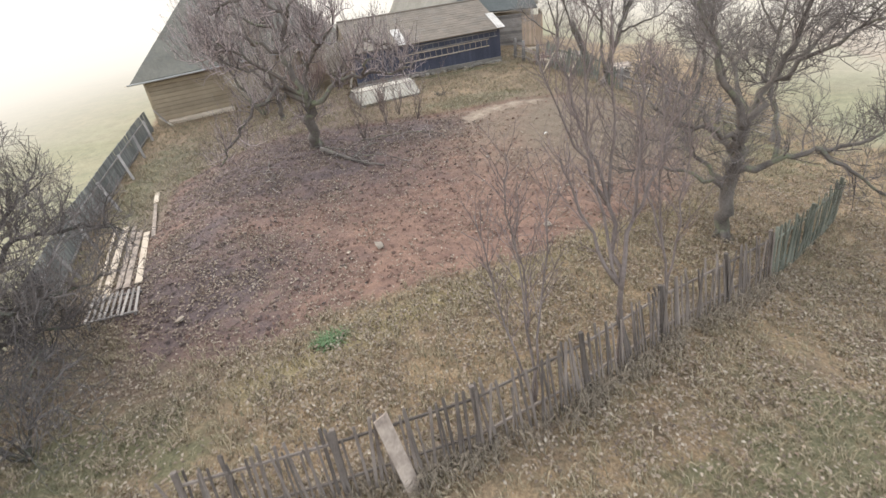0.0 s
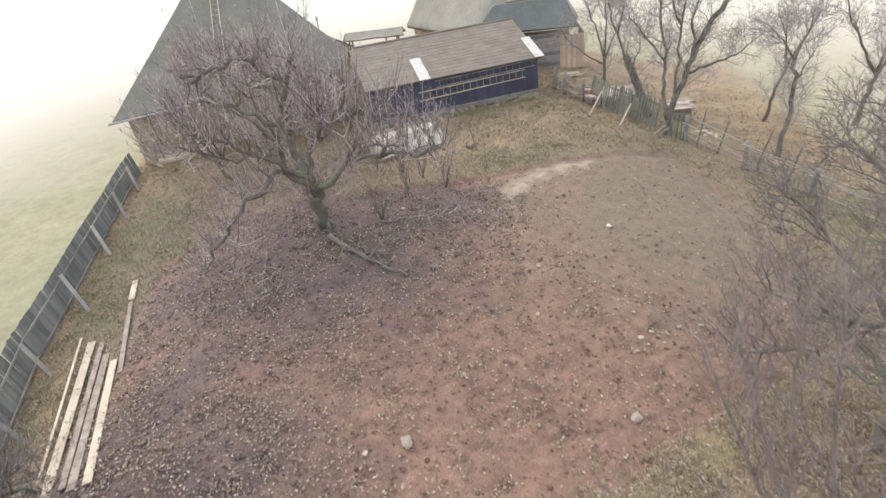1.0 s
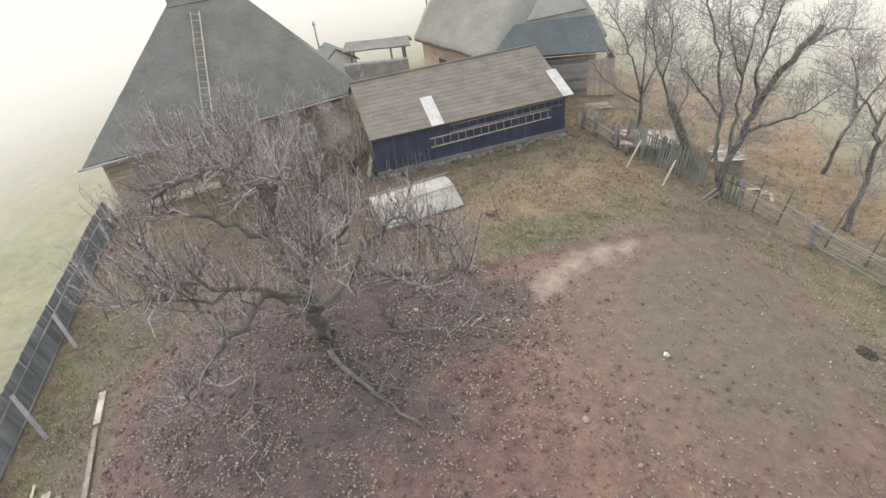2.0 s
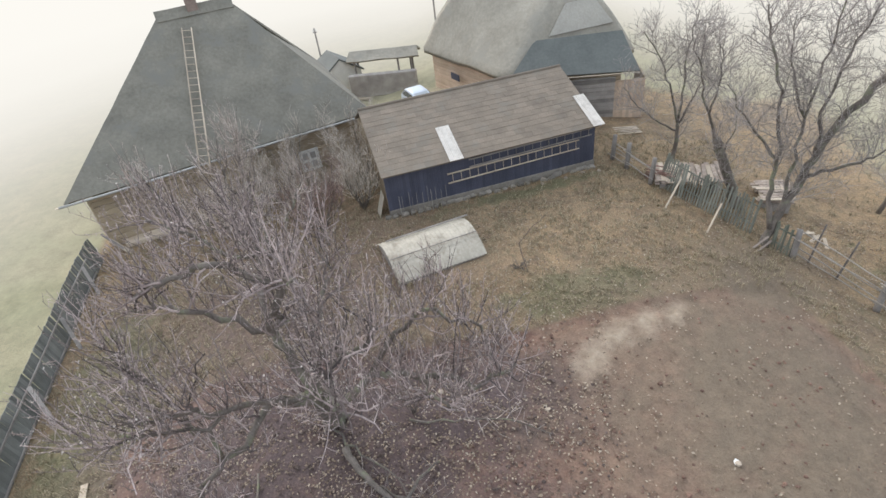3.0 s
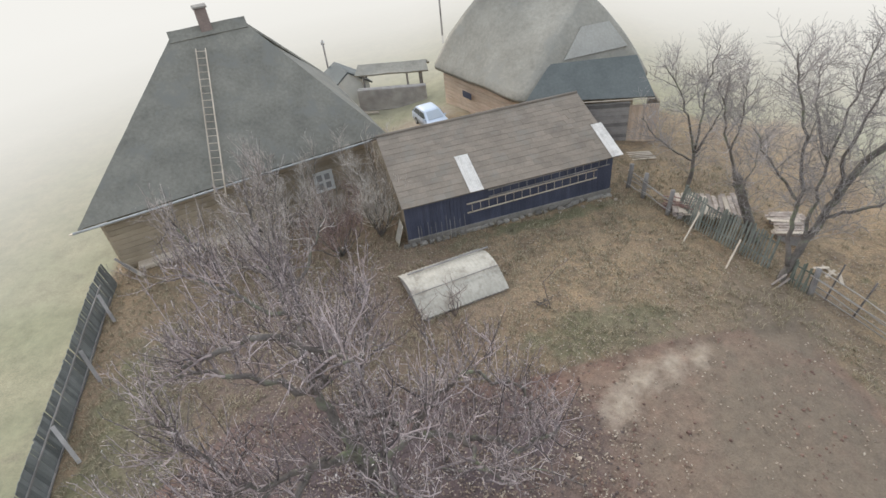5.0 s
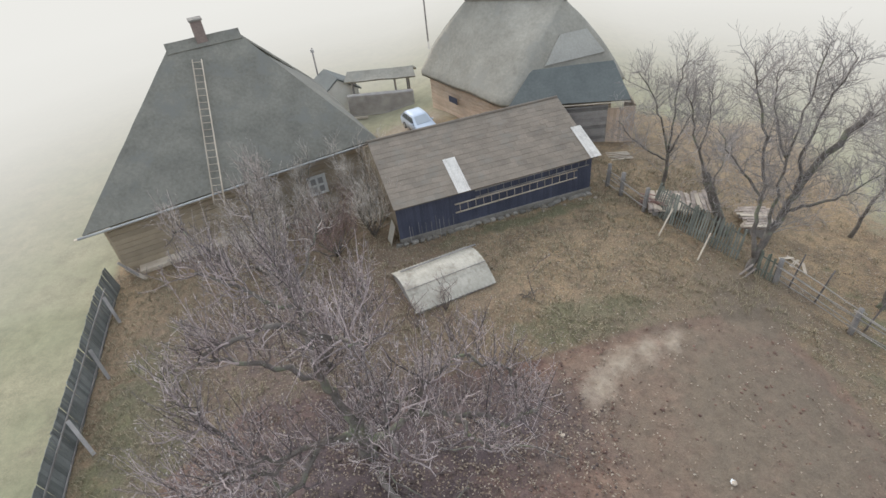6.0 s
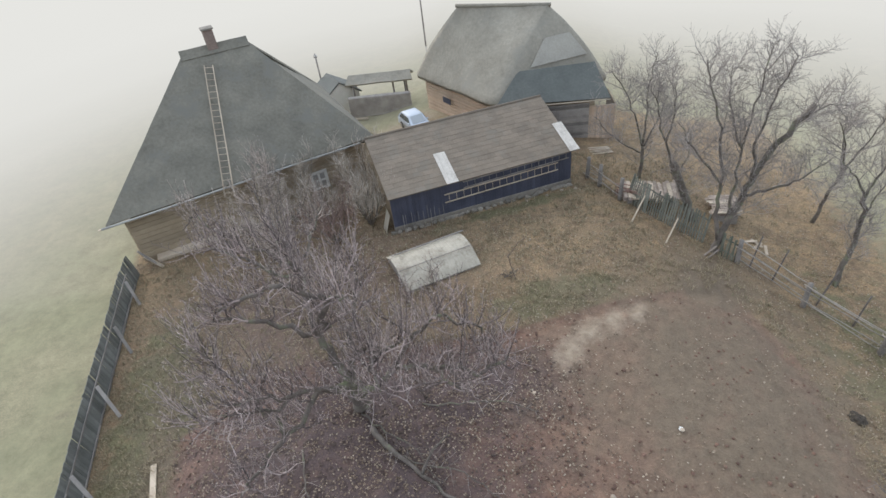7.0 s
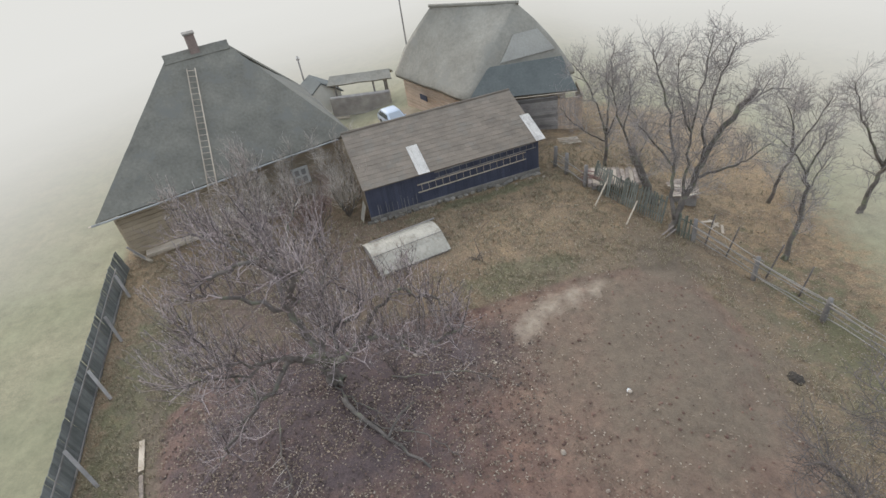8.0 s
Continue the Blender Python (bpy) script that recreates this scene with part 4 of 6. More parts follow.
def board_mesh(name, w, d, h, mat, pointed=0.0):
    """A picket: a chamfered board, with a pointed or sawn top."""
    c = min(w, d) * 0.18
    pts = [(-w / 2 + c, -d / 2), (w / 2 - c, -d / 2), (w / 2, -d / 2 + c), (w / 2, d / 2 - c), (w / 2 - c, d / 2), (-w / 2 + c, d / 2), (-w / 2, d / 2 - c), (-w / 2, -d / 2 + c)]
    verts = [(x, y, -0.1) for x, y in pts] + [(x, y, h - pointed * (1 if abs(x) > w * 0.3 else 0.25)) for x, y in pts]
    faces = [(k, (k + 1) % 8, 8 + (k + 1) % 8, 8 + k) for k in range(8)] + [tuple(range(8, 16)), tuple(range(7, -1, -1))]
    if pointed:
        verts.append((0, 0, h))
        faces = faces[:8] + [(8 + k, 8 + (k + 1) % 8, 16) for k in range(8)] + faces[9:]
    return mesh_of(name, verts, faces, mat)


def picket_fence(line, label, mat, rail_mat, gap, height, width, seed, lean=0.0, skip=0.04, posts=2.6, group="", wild=1.0, side=-0.035):
    rng = random.Random(seed)
    x0, y0, _ = along(line, 0)
    root = thing("picket_fence", pose(x0, y0, lie(x0, y0)), label, "fence", group)
    inv = root.matrix_world.inverted()
    kinds = [board_mesh("picket", width * k, 0.025, height * h, mat, p) for k, h, p in ((1, 1, 0.06), (0.8, 0.93, 0.0), (1.15, 1.04, 0.05), (0.7, 0.85, 0.03), (1, 0.97, 0.0))]
    total = length_of(line)
    s = 0.0
    while s < total:
        x, y, a = along(line, s)
        s += gap * (1 + wild * rng.uniform(-0.2, 0.25))
        if rng.random() < skip:
            continue
        m = pose(x, y, lie(x, y), 0, 0, math.degrees(a)) @ pose(0, 0, 0, lean + wild * rng.gauss(0, 2.5), wild * rng.gauss(0, 3.5), wild * rng.gauss(0, 6))
        part("picket", rng.choice(kinds), root, "", inv @ m)
    n = max(1, int(total / posts))
    pts = []
    for i in range(n + 1):
        x, y, a = along(line, min(total - 0.01, i * total / n))
        m = pose(x, y, lie(x, y), 0, 0, math.degrees(a)) @ pose(0, 0.07, 0, lean, 0, 0)
        pts.append(m)
        part("post", board_mesh("post", 0.11, 0.1, height * 0.98, rail_mat), root, "", inv @ m)
    for a, b in zip(pts, pts[1:]):
        for h in (0.25, 0.78):
            p, q = inv @ (a @ Vector((0, side, height * h))), inv @ (b @ Vector((0, side, height * h)))
            bar("rail", p, q, 0.045, 0.07, rail_mat, root)
    return root


FRONT = [(-4.9, 5.1), (-2.3, 5.9), (-0.5, 6.4), (1.97, 7.6), (4.05, 9.2), (5.89, 10.8), (8.23, 12.6), (9.9, 14.2)]
picket_fence(FRONT, "old grey picket fence with uneven leaning pickets in leaf litter", M_BROWNWOOD, M_BROWNWOOD, 0.112, 1.75, 0.062, 5, lean=-8, skip=0.04, wild=1.3, side=0.02)
picket_fence([(9.9, 14.2), (13.0, 17.5), (14.9, 19.6)], "greenish dense picket fence under the fruit tree", M_GREENWOOD, M_GREENWOOD, 0.12, 1.9, 0.1, 6, lean=-2, skip=0.0)
ORCH = [(5.75, 43.7), (6.3, 42.5), (7.75, 41.0), (9.1, 39.7)]
picket_fence(ORCH, "leaning green-grey picket fence propped with poles", M_ORCHWOOD, M_ORCHWOOD, 0.15, 1.75, 0.095, 7, lean=-14, skip=0.0, wild=0.35)
picket_fence([(9.75, 38.75), (10.4, 38.2)], "short stretch of dark pickets beside the forked tree", M_GREENWOOD, M_GREENWOOD, 0.15, 1.4, 0.08, 8, lean=-5)


def leaning_board(a, b, w, d, mat, name, label, group=""):
    (x0, y0, z0), (x1, y1, z1) = a, b
    a, b = Vector((x0, y0, lie(x0, y0) + z0)), Vector((x1, y1, lie(x1, y1) + z1))
    return tagged(bar_thing(name, a, b, w, d, mat), label, "board", group)


def bar_thing(name, a, b, w, d, mat):
    ob = new(name, box(name, w, d, (b - a).length, mat, min(w, d) * 0.15))
    ob.matrix_world = bar_pose(a, b)
    return ob


leaning_board((-0.72, 6.02, 0.0), (-1.22, 6.42, 1.8), 0.34, 0.035, M_ROUGHWOOD, "leaning_plank", "wide pale plank leaning against the picket fence")
for a, b in (((5.5, 41.2, 0), (6.35, 42.1, 1.25)), ((6.95, 39.25, 0), (7.75, 40.2, 1.15))):
    leaning_board(a, b, 0.08, 0.08, M_PALEWOOD, "prop_pole", "pale pole propping the leaning picket fence", "fence props")
for a, b in (((8.8, 38.4, 0.05), (9.5, 38.7, 0.6)), ((8.95, 38.2, 0.05), (9.6, 38.55, 0.5))):
    leaning_board(a, b, 0.1, 0.04, M_BROWNWOOD, "loose_board", "loose weathered board leaning at the foot of the tree", "loose boards by the tree")


def plank_fence():
    """The closed dark plank fence on the house side, with rails and slanting braces towards the garden."""
    line = [(-15.2, 13.8), (-17.3, 18.0), (-18.85, 21.2), (-20.1, 25.0), (-21.9, 30.0), (-23.3, 34.1), (-24.8, 38.2), (-25.5, 40.6)]
    rng = random.Random(9)
    x0, y0, _ = along(line, 0)
    root = thing("plank_fence", pose(x0, y0, lie(x0, y0)), "dark weathered plank fence with rails and pale slanting braces", "fence")
    inv = root.matrix_world.inverted()
    kinds = [board_mesh("plank", 0.17, 0.022, 1.6 * k, M_FENCEDARK, 0.0) for k in (1, 0.995, 1.005, 0.99)]
    total, s = length_of(line), 0.0
    while s < total:
        x, y, a = along(line, s)
        m = pose(x, y, lie(x, y), 0, 0, math.degrees(a)) @ pose(0, 0.1, 0, -8 + rng.gauss(0, 0.6), rng.gauss(0, 0.8), 0)
        part("plank", rng.choice(kinds), root, "", inv @ m)
        s += 0.176
    marks = [0.0, 3.0, 6.0, 8.8, 12.4, 16.5, 20.6, 24.4, 27.4]
    pts = []
    for s in marks:
        x, y, a = along(line, min(s, total - 0.05))
        pts.append(pose(x, y, lie(x, y), 0, 0, math.degrees(a)))
    lean = pose(0, 0.1, 0, -8, 0, 0)
    for a, b in zip(pts, pts[1:]):
        for h in (0.15, 1.1):
            bar("rail", inv @ (a @ lean @ Vector((0, -0.05, h))), inv @ (b @ lean @ Vector((0, -0.05, h))), 0.05, 0.09, M_OLDWOOD, root)
    for (fx, fy), (hx, hy) in (((-16.2, 17.4), (-16.95, 17.5)), ((-17.8, 20.7), (-18.5, 20.9)), ((-18.95, 24.7), (-20.25, 25.6)), ((-20.95, 29.5), (-21.8, 30.2)), ((-22.5, 33.6), (-23.1, 34.2)), ((-24.0, 37.5), (-24.5, 38.0)), ((-24.42, 41.2), (-25.3, 41.0))):
        bar("brace", inv @ Vector((fx, fy, lie(fx, fy) + 0.02)), inv @ Vector((hx, hy, lie(hx, hy) + 1.5)), 0.17, 0.06, M_OLDWOOD, root, "pale weathered slanting brace")
    return root


plank_fence()


def rail_fence(line, posts, label, seed, rails=(0.3, 0.65, 1.0), group=""):
    rng = random.Random(seed)
    x0, y0, _ = along(line, 0)
    root = thing("rail_fence", pose(x0, y0, lie(x0, y0)), label, "fence", group)
    inv = root.matrix_world.inverted()
    tops = []
    for s in posts:
        x, y, a = along(line, s)
        p = Vector((x, y, lie(x, y)))
        tops.append(p)
        round_pole("post", inv @ (p - Vector((0, 0, 0.15))), inv @ (p + Vector((rng.uniform(-0.06, 0.06), rng.uniform(-0.06, 0.06), 1.55))), 0.14, 0.12, M_OLDWOOD, root)
    for a, b in zip(tops, tops[1:]):
        for h in rails:
            j, k = h + rng.uniform(-0.08, 0.08), h + rng.uniform(-0.08, 0.08)
            d = (b - a).normalized() * 0.25
            off = Vector((-d.y, d.x, 0)).normalized() * (0.11 if rng.random() < 0.6 else -0.11)
            round_pole("rail", inv @ (a - d + off + Vector((0, 0, j))), inv @ (b + d + off + Vector((0, 0, k))), 0.03, 0.022, M_PALEPOLE, root, "", rng, 0.04, 6)
    return root


rail_fence([(10.55, 38.2), (12.75, 35.2), (14.95, 32.1), (16.6, 28.9), (17.5, 26.0)], [0.0, 3.72, 7.4, 11.1, 14.2], "pole rail fence of grey round posts along the orchard", 14, (0.25, 0.55, 0.9, 1.15, 1.4), "rail fences")
rail_fence([(3.75, 46.3), (4.4, 45.2), (5.3, 43.6)], [0.0, 1.2, 3.1], "short weathered rail fence beside the shed corner", 15, (0.25, 0.5, 0.75, 1.0), "rail fences")
for x, y, h, lx in ((11.15, 38.0, 2.0, 0.35), (12.0, 37.1, 1.9, 0.5), (13.5, 35.4, 2.1, 0.6), (14.6, 34.0, 1.8, 0.4)):
    st = thing("stake", pose(x, y, lie(x, y)), "thin dark stake leaning at the rail fence", "stake", "stakes at the rail fence")
    round_pole("pole", (0, 0, -0.1), (lx, 0.2, h), 0.05, 0.035, M_DARKTWIG, st)


# ---- house ----
def ladder(name, m, length, width, rungs, mat, label, rail=0.055, group=""):
    """A wooden ladder lying along its own z axis, rungs across x."""
    root = thing(name, m, label, "ladder", group)
    for s in (-1, 1):
        round_pole("rail", (s * width / 2, 0, 0), (s * width * 0.46, 0, length), rail * 0.6, rail * 0.45, mat, root)
    for i in range(rungs):
        z = length * (i + 0.6) / rungs
        round_pole("rung", (-width / 2 - 0.02, 0, z), (width / 2 + 0.02, 0, z), 0.018, 0.018, mat, root, sides=6)
    return root


def build_house():
    base = -1.35
    H = pose(-26.5, 40.55, 0, 0, 0, 30)
    root = thing("farmhouse", H @ pose(0, 0, base), "old brown log farmhouse with a steep dark hipped roof", "house")
    off = Vector((0, 0, -base))
    P = lambda x, y, z: Vector((x, y, z)) + off
    L, D, ez, rz, ry, r0, r1 = 18.3, 13.3, 2.6, 9.4, 6.7, 8.45, 12.4
    a0, b0, c0, d0 = P(0.35, 0.05, ez - 0.25), P(L, 0, ez), P(L, D, ez), P(7.2, D, ez)
    f0, f1 = P(r0, ry - 0.04, rz), P(r1, ry - 0.04, rz)
    k0, k1 = P(r0, ry + 0.04, rz), P(r1, ry + 0.04, rz)
    roof = part("roof", mesh_of("roof", *slab_geo([a0, b0, f1, f0], 0.22, 30, 20, 0.12, 0.06, 3), M_THATCH), root, "steep dark grey weathered roof slope")
    slab("roof_slope", [c0, d0, k0, k1], 0.22, M_THATCH, root, "", 20, 12, 0.1, 0.05, 5)
    slab("roof_slope", [d0, a0, P(r0, ry - 0.25, rz - 0.55), P(r0, ry + 0.25, rz - 0.55)], 0.22, M_THATCH, root, "", 14, 14, 0.1, 0.05, 7)
    slab("roof_slope", [b0, c0, P(r1, ry + 0.25, rz - 0.55), P(r1, ry - 0.25, rz - 0.55)], 0.22, M_THATCH, root, "", 14, 14, 0.1, 0.05, 9)
    slab("ridge_cap", [P(r0 - 0.3, ry - 0.5, rz - 0.42), P(r1 + 0.3, ry - 0.5, rz - 0.42), P(r1 + 0.3, ry, rz + 0.1), P(r0 - 0.3, ry, rz + 0.1)], 0.1, M_THATCH, root, "dark ridge cap", 8, 1, 0, 0.04, 2)
    slab("ridge_cap", [P(r1 + 0.3, ry + 0.5, rz - 0.42), P(r0 - 0.3, ry + 0.5, rz - 0.42), P(r0 - 0.3, ry, rz + 0.1), P(r1 + 0.3, ry, rz + 0.1)], 0.1, M_THATCH, root, "", 8, 1, 0, 0.04, 4)
    # walls of squared logs, one course after another
    wx0, wx1, wy0, wy1 = 1.35, L - 1.0, 0.75, D - 0.8
    n = 12
    hz = (ez + 0.15 - base) / n
    front = part("wall", box("wall", wx1 - wx0 - 0.1, 0.18, ez + 0.1 - base, M_BROWNWALL, 0.01), root, "brown log wall", pose((wx0 + wx1) / 2, wy0 + 0.14, 0))
    log_f = box("log", wx1 - wx0, 0.16, hz - 0.015, M_BROWNWALL, 0.03)
    for i in range(n):
        part("log", log_f, front, "", pose(0, -0.14, i * hz))
    back = part("wall", box("wall", wx1 - 7.4, 0.2, ez + 0.1 - base, M_BROWNWALL, 0.01), root, "", pose((7.4 + wx1) / 2, wy1, 0))
    for xa, xb in ((wx0, 7.4), (wx1, wx1)):
        run, turn = math.hypot(xb - xa, wy1 - wy0), math.degrees(math.atan2(wy1 - wy0, xb - xa)) - 90
        side = part("wall", box("wall", 0.18, run, ez + 0.1 - base, M_BROWNWALL, 0.01), root, "", pose((xa + xb) / 2, (wy0 + wy1) / 2, 0, 0, 0, turn))
        log_s = box("log", run, 0.16, hz - 0.015, M_BROWNWALL, 0.03)
        for i in range(n):
            part("log", log_s, side, "", pose(-0.1 if xa == wx0 else 0.1, 0, i * hz, 0, 0, 90))
    part("plinth", box("plinth", 5.3, 0.7, 0.3, M_PALEWOOD, 0.03), root, "pale plinth board along the wall foot", pose(wx0 + 3.35, wy0 - 0.4, 0))
    for wx in (13.85,):
        win = part("window", box("window", 1.05, 0.08, 1.3, M_WHITE, 0.01), root, "white-framed casement window", pose(wx, wy0 - 0.14, 1.08))
        for dx in (-0.25, 0.25):
            for dz in (0.12, 0.72):
                part("pane", box("pane", 0.33, 0.02, 0.42, M_PANE, 0.002), win, "glass pane painted pale for reflection and haze", pose(dx, -0.045, dz))
        for sx, sz, dx, dz in ((1.28, 0.12, 0, -0.06), (1.28, 0.12, 0, 1.25), (0.13, 1.3, -0.56, 0), (0.13, 1.3, 0.56, 0)):
            part("frame", box("frame", sx, 0.06, sz, M_WHITE, 0.008), win, "", pose(dx, -0.06, dz))
    # gutter along the eave, with a bargeboard stub at the corner
    v, f = [], []
    pts = [P(0.1 + i * (L - 0.1) / 8, -0.08, ez - 0.34 + 0.24 * i / 8 - 0.02 * math.sin(i)) for i in range(9)]
    tube_into(v, f, pts, [0.075] * 9, 8)
    part("gutter", mesh_of("gutter", v, f, M_METAL, True), root, "pale zinc gutter")
    bar("eave_board", P(-0.1, -0.02, ez - 0.36), P(1.8, -0.02, ez - 0.3), 0.16, 0.04, M_PALEWOOD, root, "pale eave board")
    ch = part("chimney", box("chimney", 0.66, 0.66, 1.85, M_BRICK, 0.02), root, "brick chimney stack", pose(10.35, ry, rz - 0.8 - base))
    part("chimney_cap", box("chimney_cap", 0.82, 0.82, 0.12, M_FOOTSTONE, 0.03), ch, "flat grey stone cap", pose(0, 0, 1.85))
    # roof ladder: foot below the eave, head near the ridge
    nrm = Vector((0, -(rz - ez), ry)).normalized()
    foot = Vector((7.72, -0.66, ez - 0.68)) + nrm * 0.16
    head = Vector((9.62, 5.65, 8.4)) + nrm * 0.16
    zax = (head - foot).normalized()
    xax = Vector((1, 0, 0))
    xax = (xax - zax * xax.dot(zax)).normalized()
    yax = zax.cross(xax)
    m = Matrix.Translation(foot) @ Matrix((xax, yax, zax)).transposed().to_4x4()
    ladder("roof_ladder", H @ m, (head - foot).length, 0.58, 21, M_PALEWOOD, "long pale wooden ladder lying on the house roof", 0.08)


build_house()


# ---- shed ----
def build_shed():
    S = pose(-8.6, 41.35, 0, 0, 0, 20.9)
    root = thing("shed", S, "long low shed with black boards and a tiled roof", "shed")
    L, D, ez, rz = 12.0, 7.7, 2.62, 4.32
    wall_f = part("wall", box("wall", L - 0.1, 0.06, 2.2, M_SHEDWALL, 0.01), root, "black tarred board wall", pose(L / 2, 0.05, 0.4))
    rng = random.Random(4)
    boards = [box("board", w, 0.025, 2.18, M_SHEDWALL, 0.006) for w in (0.184, 0.178, 0.186)]
    x = 0.1
    while x < L - 0.08:
        part("board", rng.choice(boards), wall_f, "", pose(x - L / 2, -0.045 - rng.uniform(0, 0.008), 0.0))
        x += 0.188
    part("wall", box("wall", L - 0.1, 0.08, 2.2, M_BROWNWALL, 0.01), root, "", pose(L / 2, D - 0.1, 0.4))
    for x, mat in ((0.05, M_BROWNWALL), (L - 0.05, M_SHEDWALL)):
        v = [(x - 0.04, 0.08, 0.4), (x - 0.04, D - 0.08, 0.4), (x - 0.04, D - 0.08, ez - 0.1), (x - 0.04, 4.7, rz - 0.12), (x - 0.04, 0.08, ez - 0.1)]
        v += [(p[0] + 0.08, p[1], p[2]) for p in v]
        f = [(0, 4, 3, 2, 1), (5, 6, 7, 8, 9)] + [(k, (k + 1) % 5, 5 + (k + 1) % 5, 5 + k) for k in range(5)]
        part("gable", mesh_of("gable", v, f, mat), root, "brown boarded gable end")
    # stone footing of single stones
    foot = part("footing", box("footing", L, 0.3, 0.42, M_FOOTSTONE, 0.03), root, "low footing of field stones", pose(L / 2, 0.1, -0.02))
    stones = [box("stone", 0.42 * k, 0.26, 0.22, M_FOOTSTONE, 0.06, jitter=0.05, rng=rng) for k in (1, 0.8, 1.2, 0.65)]
    x = -0.1
    while x < L:
        part("stone", rng.choice(stones), foot, "", pose(x - L / 2, -0.2 + rng.uniform(-0.1, 0.05), rng.uniform(-0.1, 0.06), rng.uniform(-8, 8), rng.uniform(-8, 8), rng.uniform(-14, 14)))
        x += rng.uniform(0.36, 0.52)
    # roof deck
    over, y0, y1 = 0.12, -0.35, 4.7
    s = (rz - ez) / (y1 + 0.3)
    zr = lambda y: ez + (y + 0.3) * s
    slab("roof_deck", [(-over, y0, zr(y0)), (L + over, y0, zr(y0)), (L + over, y1, zr(y1)), (-over, y1, zr(y1))], 0.07, M_TILEJ, root, "dark roof boards")
    slab("roof_deck", [(L + over, D + 0.35, zr(y0)), (-over, D + 0.35, zr(y0)), (-over, y1, zr(y1)), (L + over, y1, zr(y1))], 0.07, M_TILEJ, root, "", 6, 6)
    pitch = math.degrees(math.atan(s))
    slope = (y1 - y0) / math.cos(radians(pitch))
    rows, cols = 14, 21
    th, tw = slope / rows, (L + 2 * over) / cols
    kinds = [box("tile", tw * 0.997, th * 1.18, 0.014 * k, M_TILE, 0.004) for k in (1, 1.3, 0.9)]
    halves = [box("tile", tw * 0.498, th * 1.18, 0.014 * k, M_TILE, 0.004) for k in (1, 1.2)]
    for r in range(rows):
        for c in range(cols + (r % 2)):
            xc = -over + (c + 0.5 - 0.5 * (r % 2)) * tw
            end = r % 2 and c in (0, cols)
            xc = min(max(xc, -over + tw * 0.25), L + over - tw * 0.25)
            yy = y0 + (r + 0.5) * th * math.cos(radians(pitch))
            m = pose(xc, yy, zr(yy) + 0.012, pitch, 0, 0) @ pose(0, 0, 0.012, -1.6 + rng.gauss(0, 0.3), rng.gauss(0, 0.25), rng.gauss(0, 0.4))
            part("tile", rng.choice(halves if end else kinds), root, "", m)
    round_pole("ridge_cap", (-over, y1, rz + 0.03), (L + over, y1, rz + 0.03), 0.1, 0.1, M_TILE, root)
    # two pale sheets laid into the roof
    for x, w in ((3.88, 0.74), (11.95, 0.66)):
        ya, yb = -0.42, 2.05
        v, f = [], []
        nx, ny = 18, 6
        for j in range(ny + 1):
            for i in range(nx + 1):
                yy = ya + (yb - ya) * j / ny
                v.append((x - w / 2 + w * i / nx, yy, zr(yy) + 0.085 + 0.014 * math.sin(i * math.pi * 0.9)))
        m2 = len(v)
        v += [(p[0], p[1], p[2] - 0.012) for p in v]
        for j in range(ny):
            for i in range(nx):
                a = j * (nx + 1) + i
                f += [(a, a + 1, a + nx + 2, a + nx + 1), (m2 + a, m2 + a + nx + 1, m2 + a + nx + 2, m2 + a + 1)]
        rim = [i for i in range(nx + 1)] + [j * (nx + 1) + nx for j in range(1, ny + 1)] + [ny * (nx + 1) + i for i in range(nx - 1, -1, -1)] + [j * (nx + 1) for j in range(ny - 1, 0, -1)]
        for a, b in zip(rim, rim[1:] + rim[:1]):
            f.append((b, a, m2 + a, m2 + b))
        part("roof_light", mesh_of("roof_light", v, f, M_SHEET), root, "pale corrugated roof-light sheet")
    for k, (xa, za, xb, zb) in enumerate(((3.35, 1.25, 10.95, 1.12),)):
        m = S @ Matrix.Translation((xa, -0.12, za + 0.27)) @ Matrix(((0, 0, 1), (0, -1, 0), (1, 0, 0))).to_4x4() @ pose(0, 0, 0, 0, 1.0, 0)
        ladder("wall_ladder", m, xb - xa, 0.55, 16, M_PALEWOOD, "long grey wooden ladder hung along the black shed wall", 0.08)
    m = S @ Matrix.Translation((4.6, -0.1, 2.12)) @ Matrix(((0, 0, 1), (0, -1, 0), (1, 0, 0))).to_4x4() @ pose(0, 0, 0, 0, 0.9, 0)
    ladder("wall_ladder", m, 7.1, 0.42, 15, M_OLDWOOD, "dark ladder hung under the shed eave", 0.07)
    for k in range(4):
        x = 3.6 + 2.35 * k
        hk = thing("wall_hook", S @ pose(x, -0.06, 1.3), "iron hook carrying the ladder", "hook", "wall hooks")
        bar("hook", (0, 0, 0), (0, -0.16, 0.03), 0.03, 0.03, M_RUBBER, hk)
    sh = thing("leaning_sheet", S @ pose(-0.55, 0.55, -0.05, 18, 0, 90), "pale corrugated sheet leaning at the shed corner", "sheet")
    part("sheet", box("sheet", 0.8, 0.02, 1.35, M_FRAMESHEET, 0.004), sh)
    for k in range(11):
        x, h = 0.5 + 0.26 * k + random.Random(k).uniform(-0.08, 0.08), 1.0 + 0.5 * random.Random(k + 40).random()
        st = thing("garden_stake", S @ pose(x, -0.35, lie(-8, 41)), "thin grey stake standing against the shed wall", "stake", "stakes at the shed wall")
        round_pole("pole", (0, 0, -0.1), (0.05, 0.2, h), 0.018, 0.012, M_OLDWOOD, st, sides=6)


build_shed()


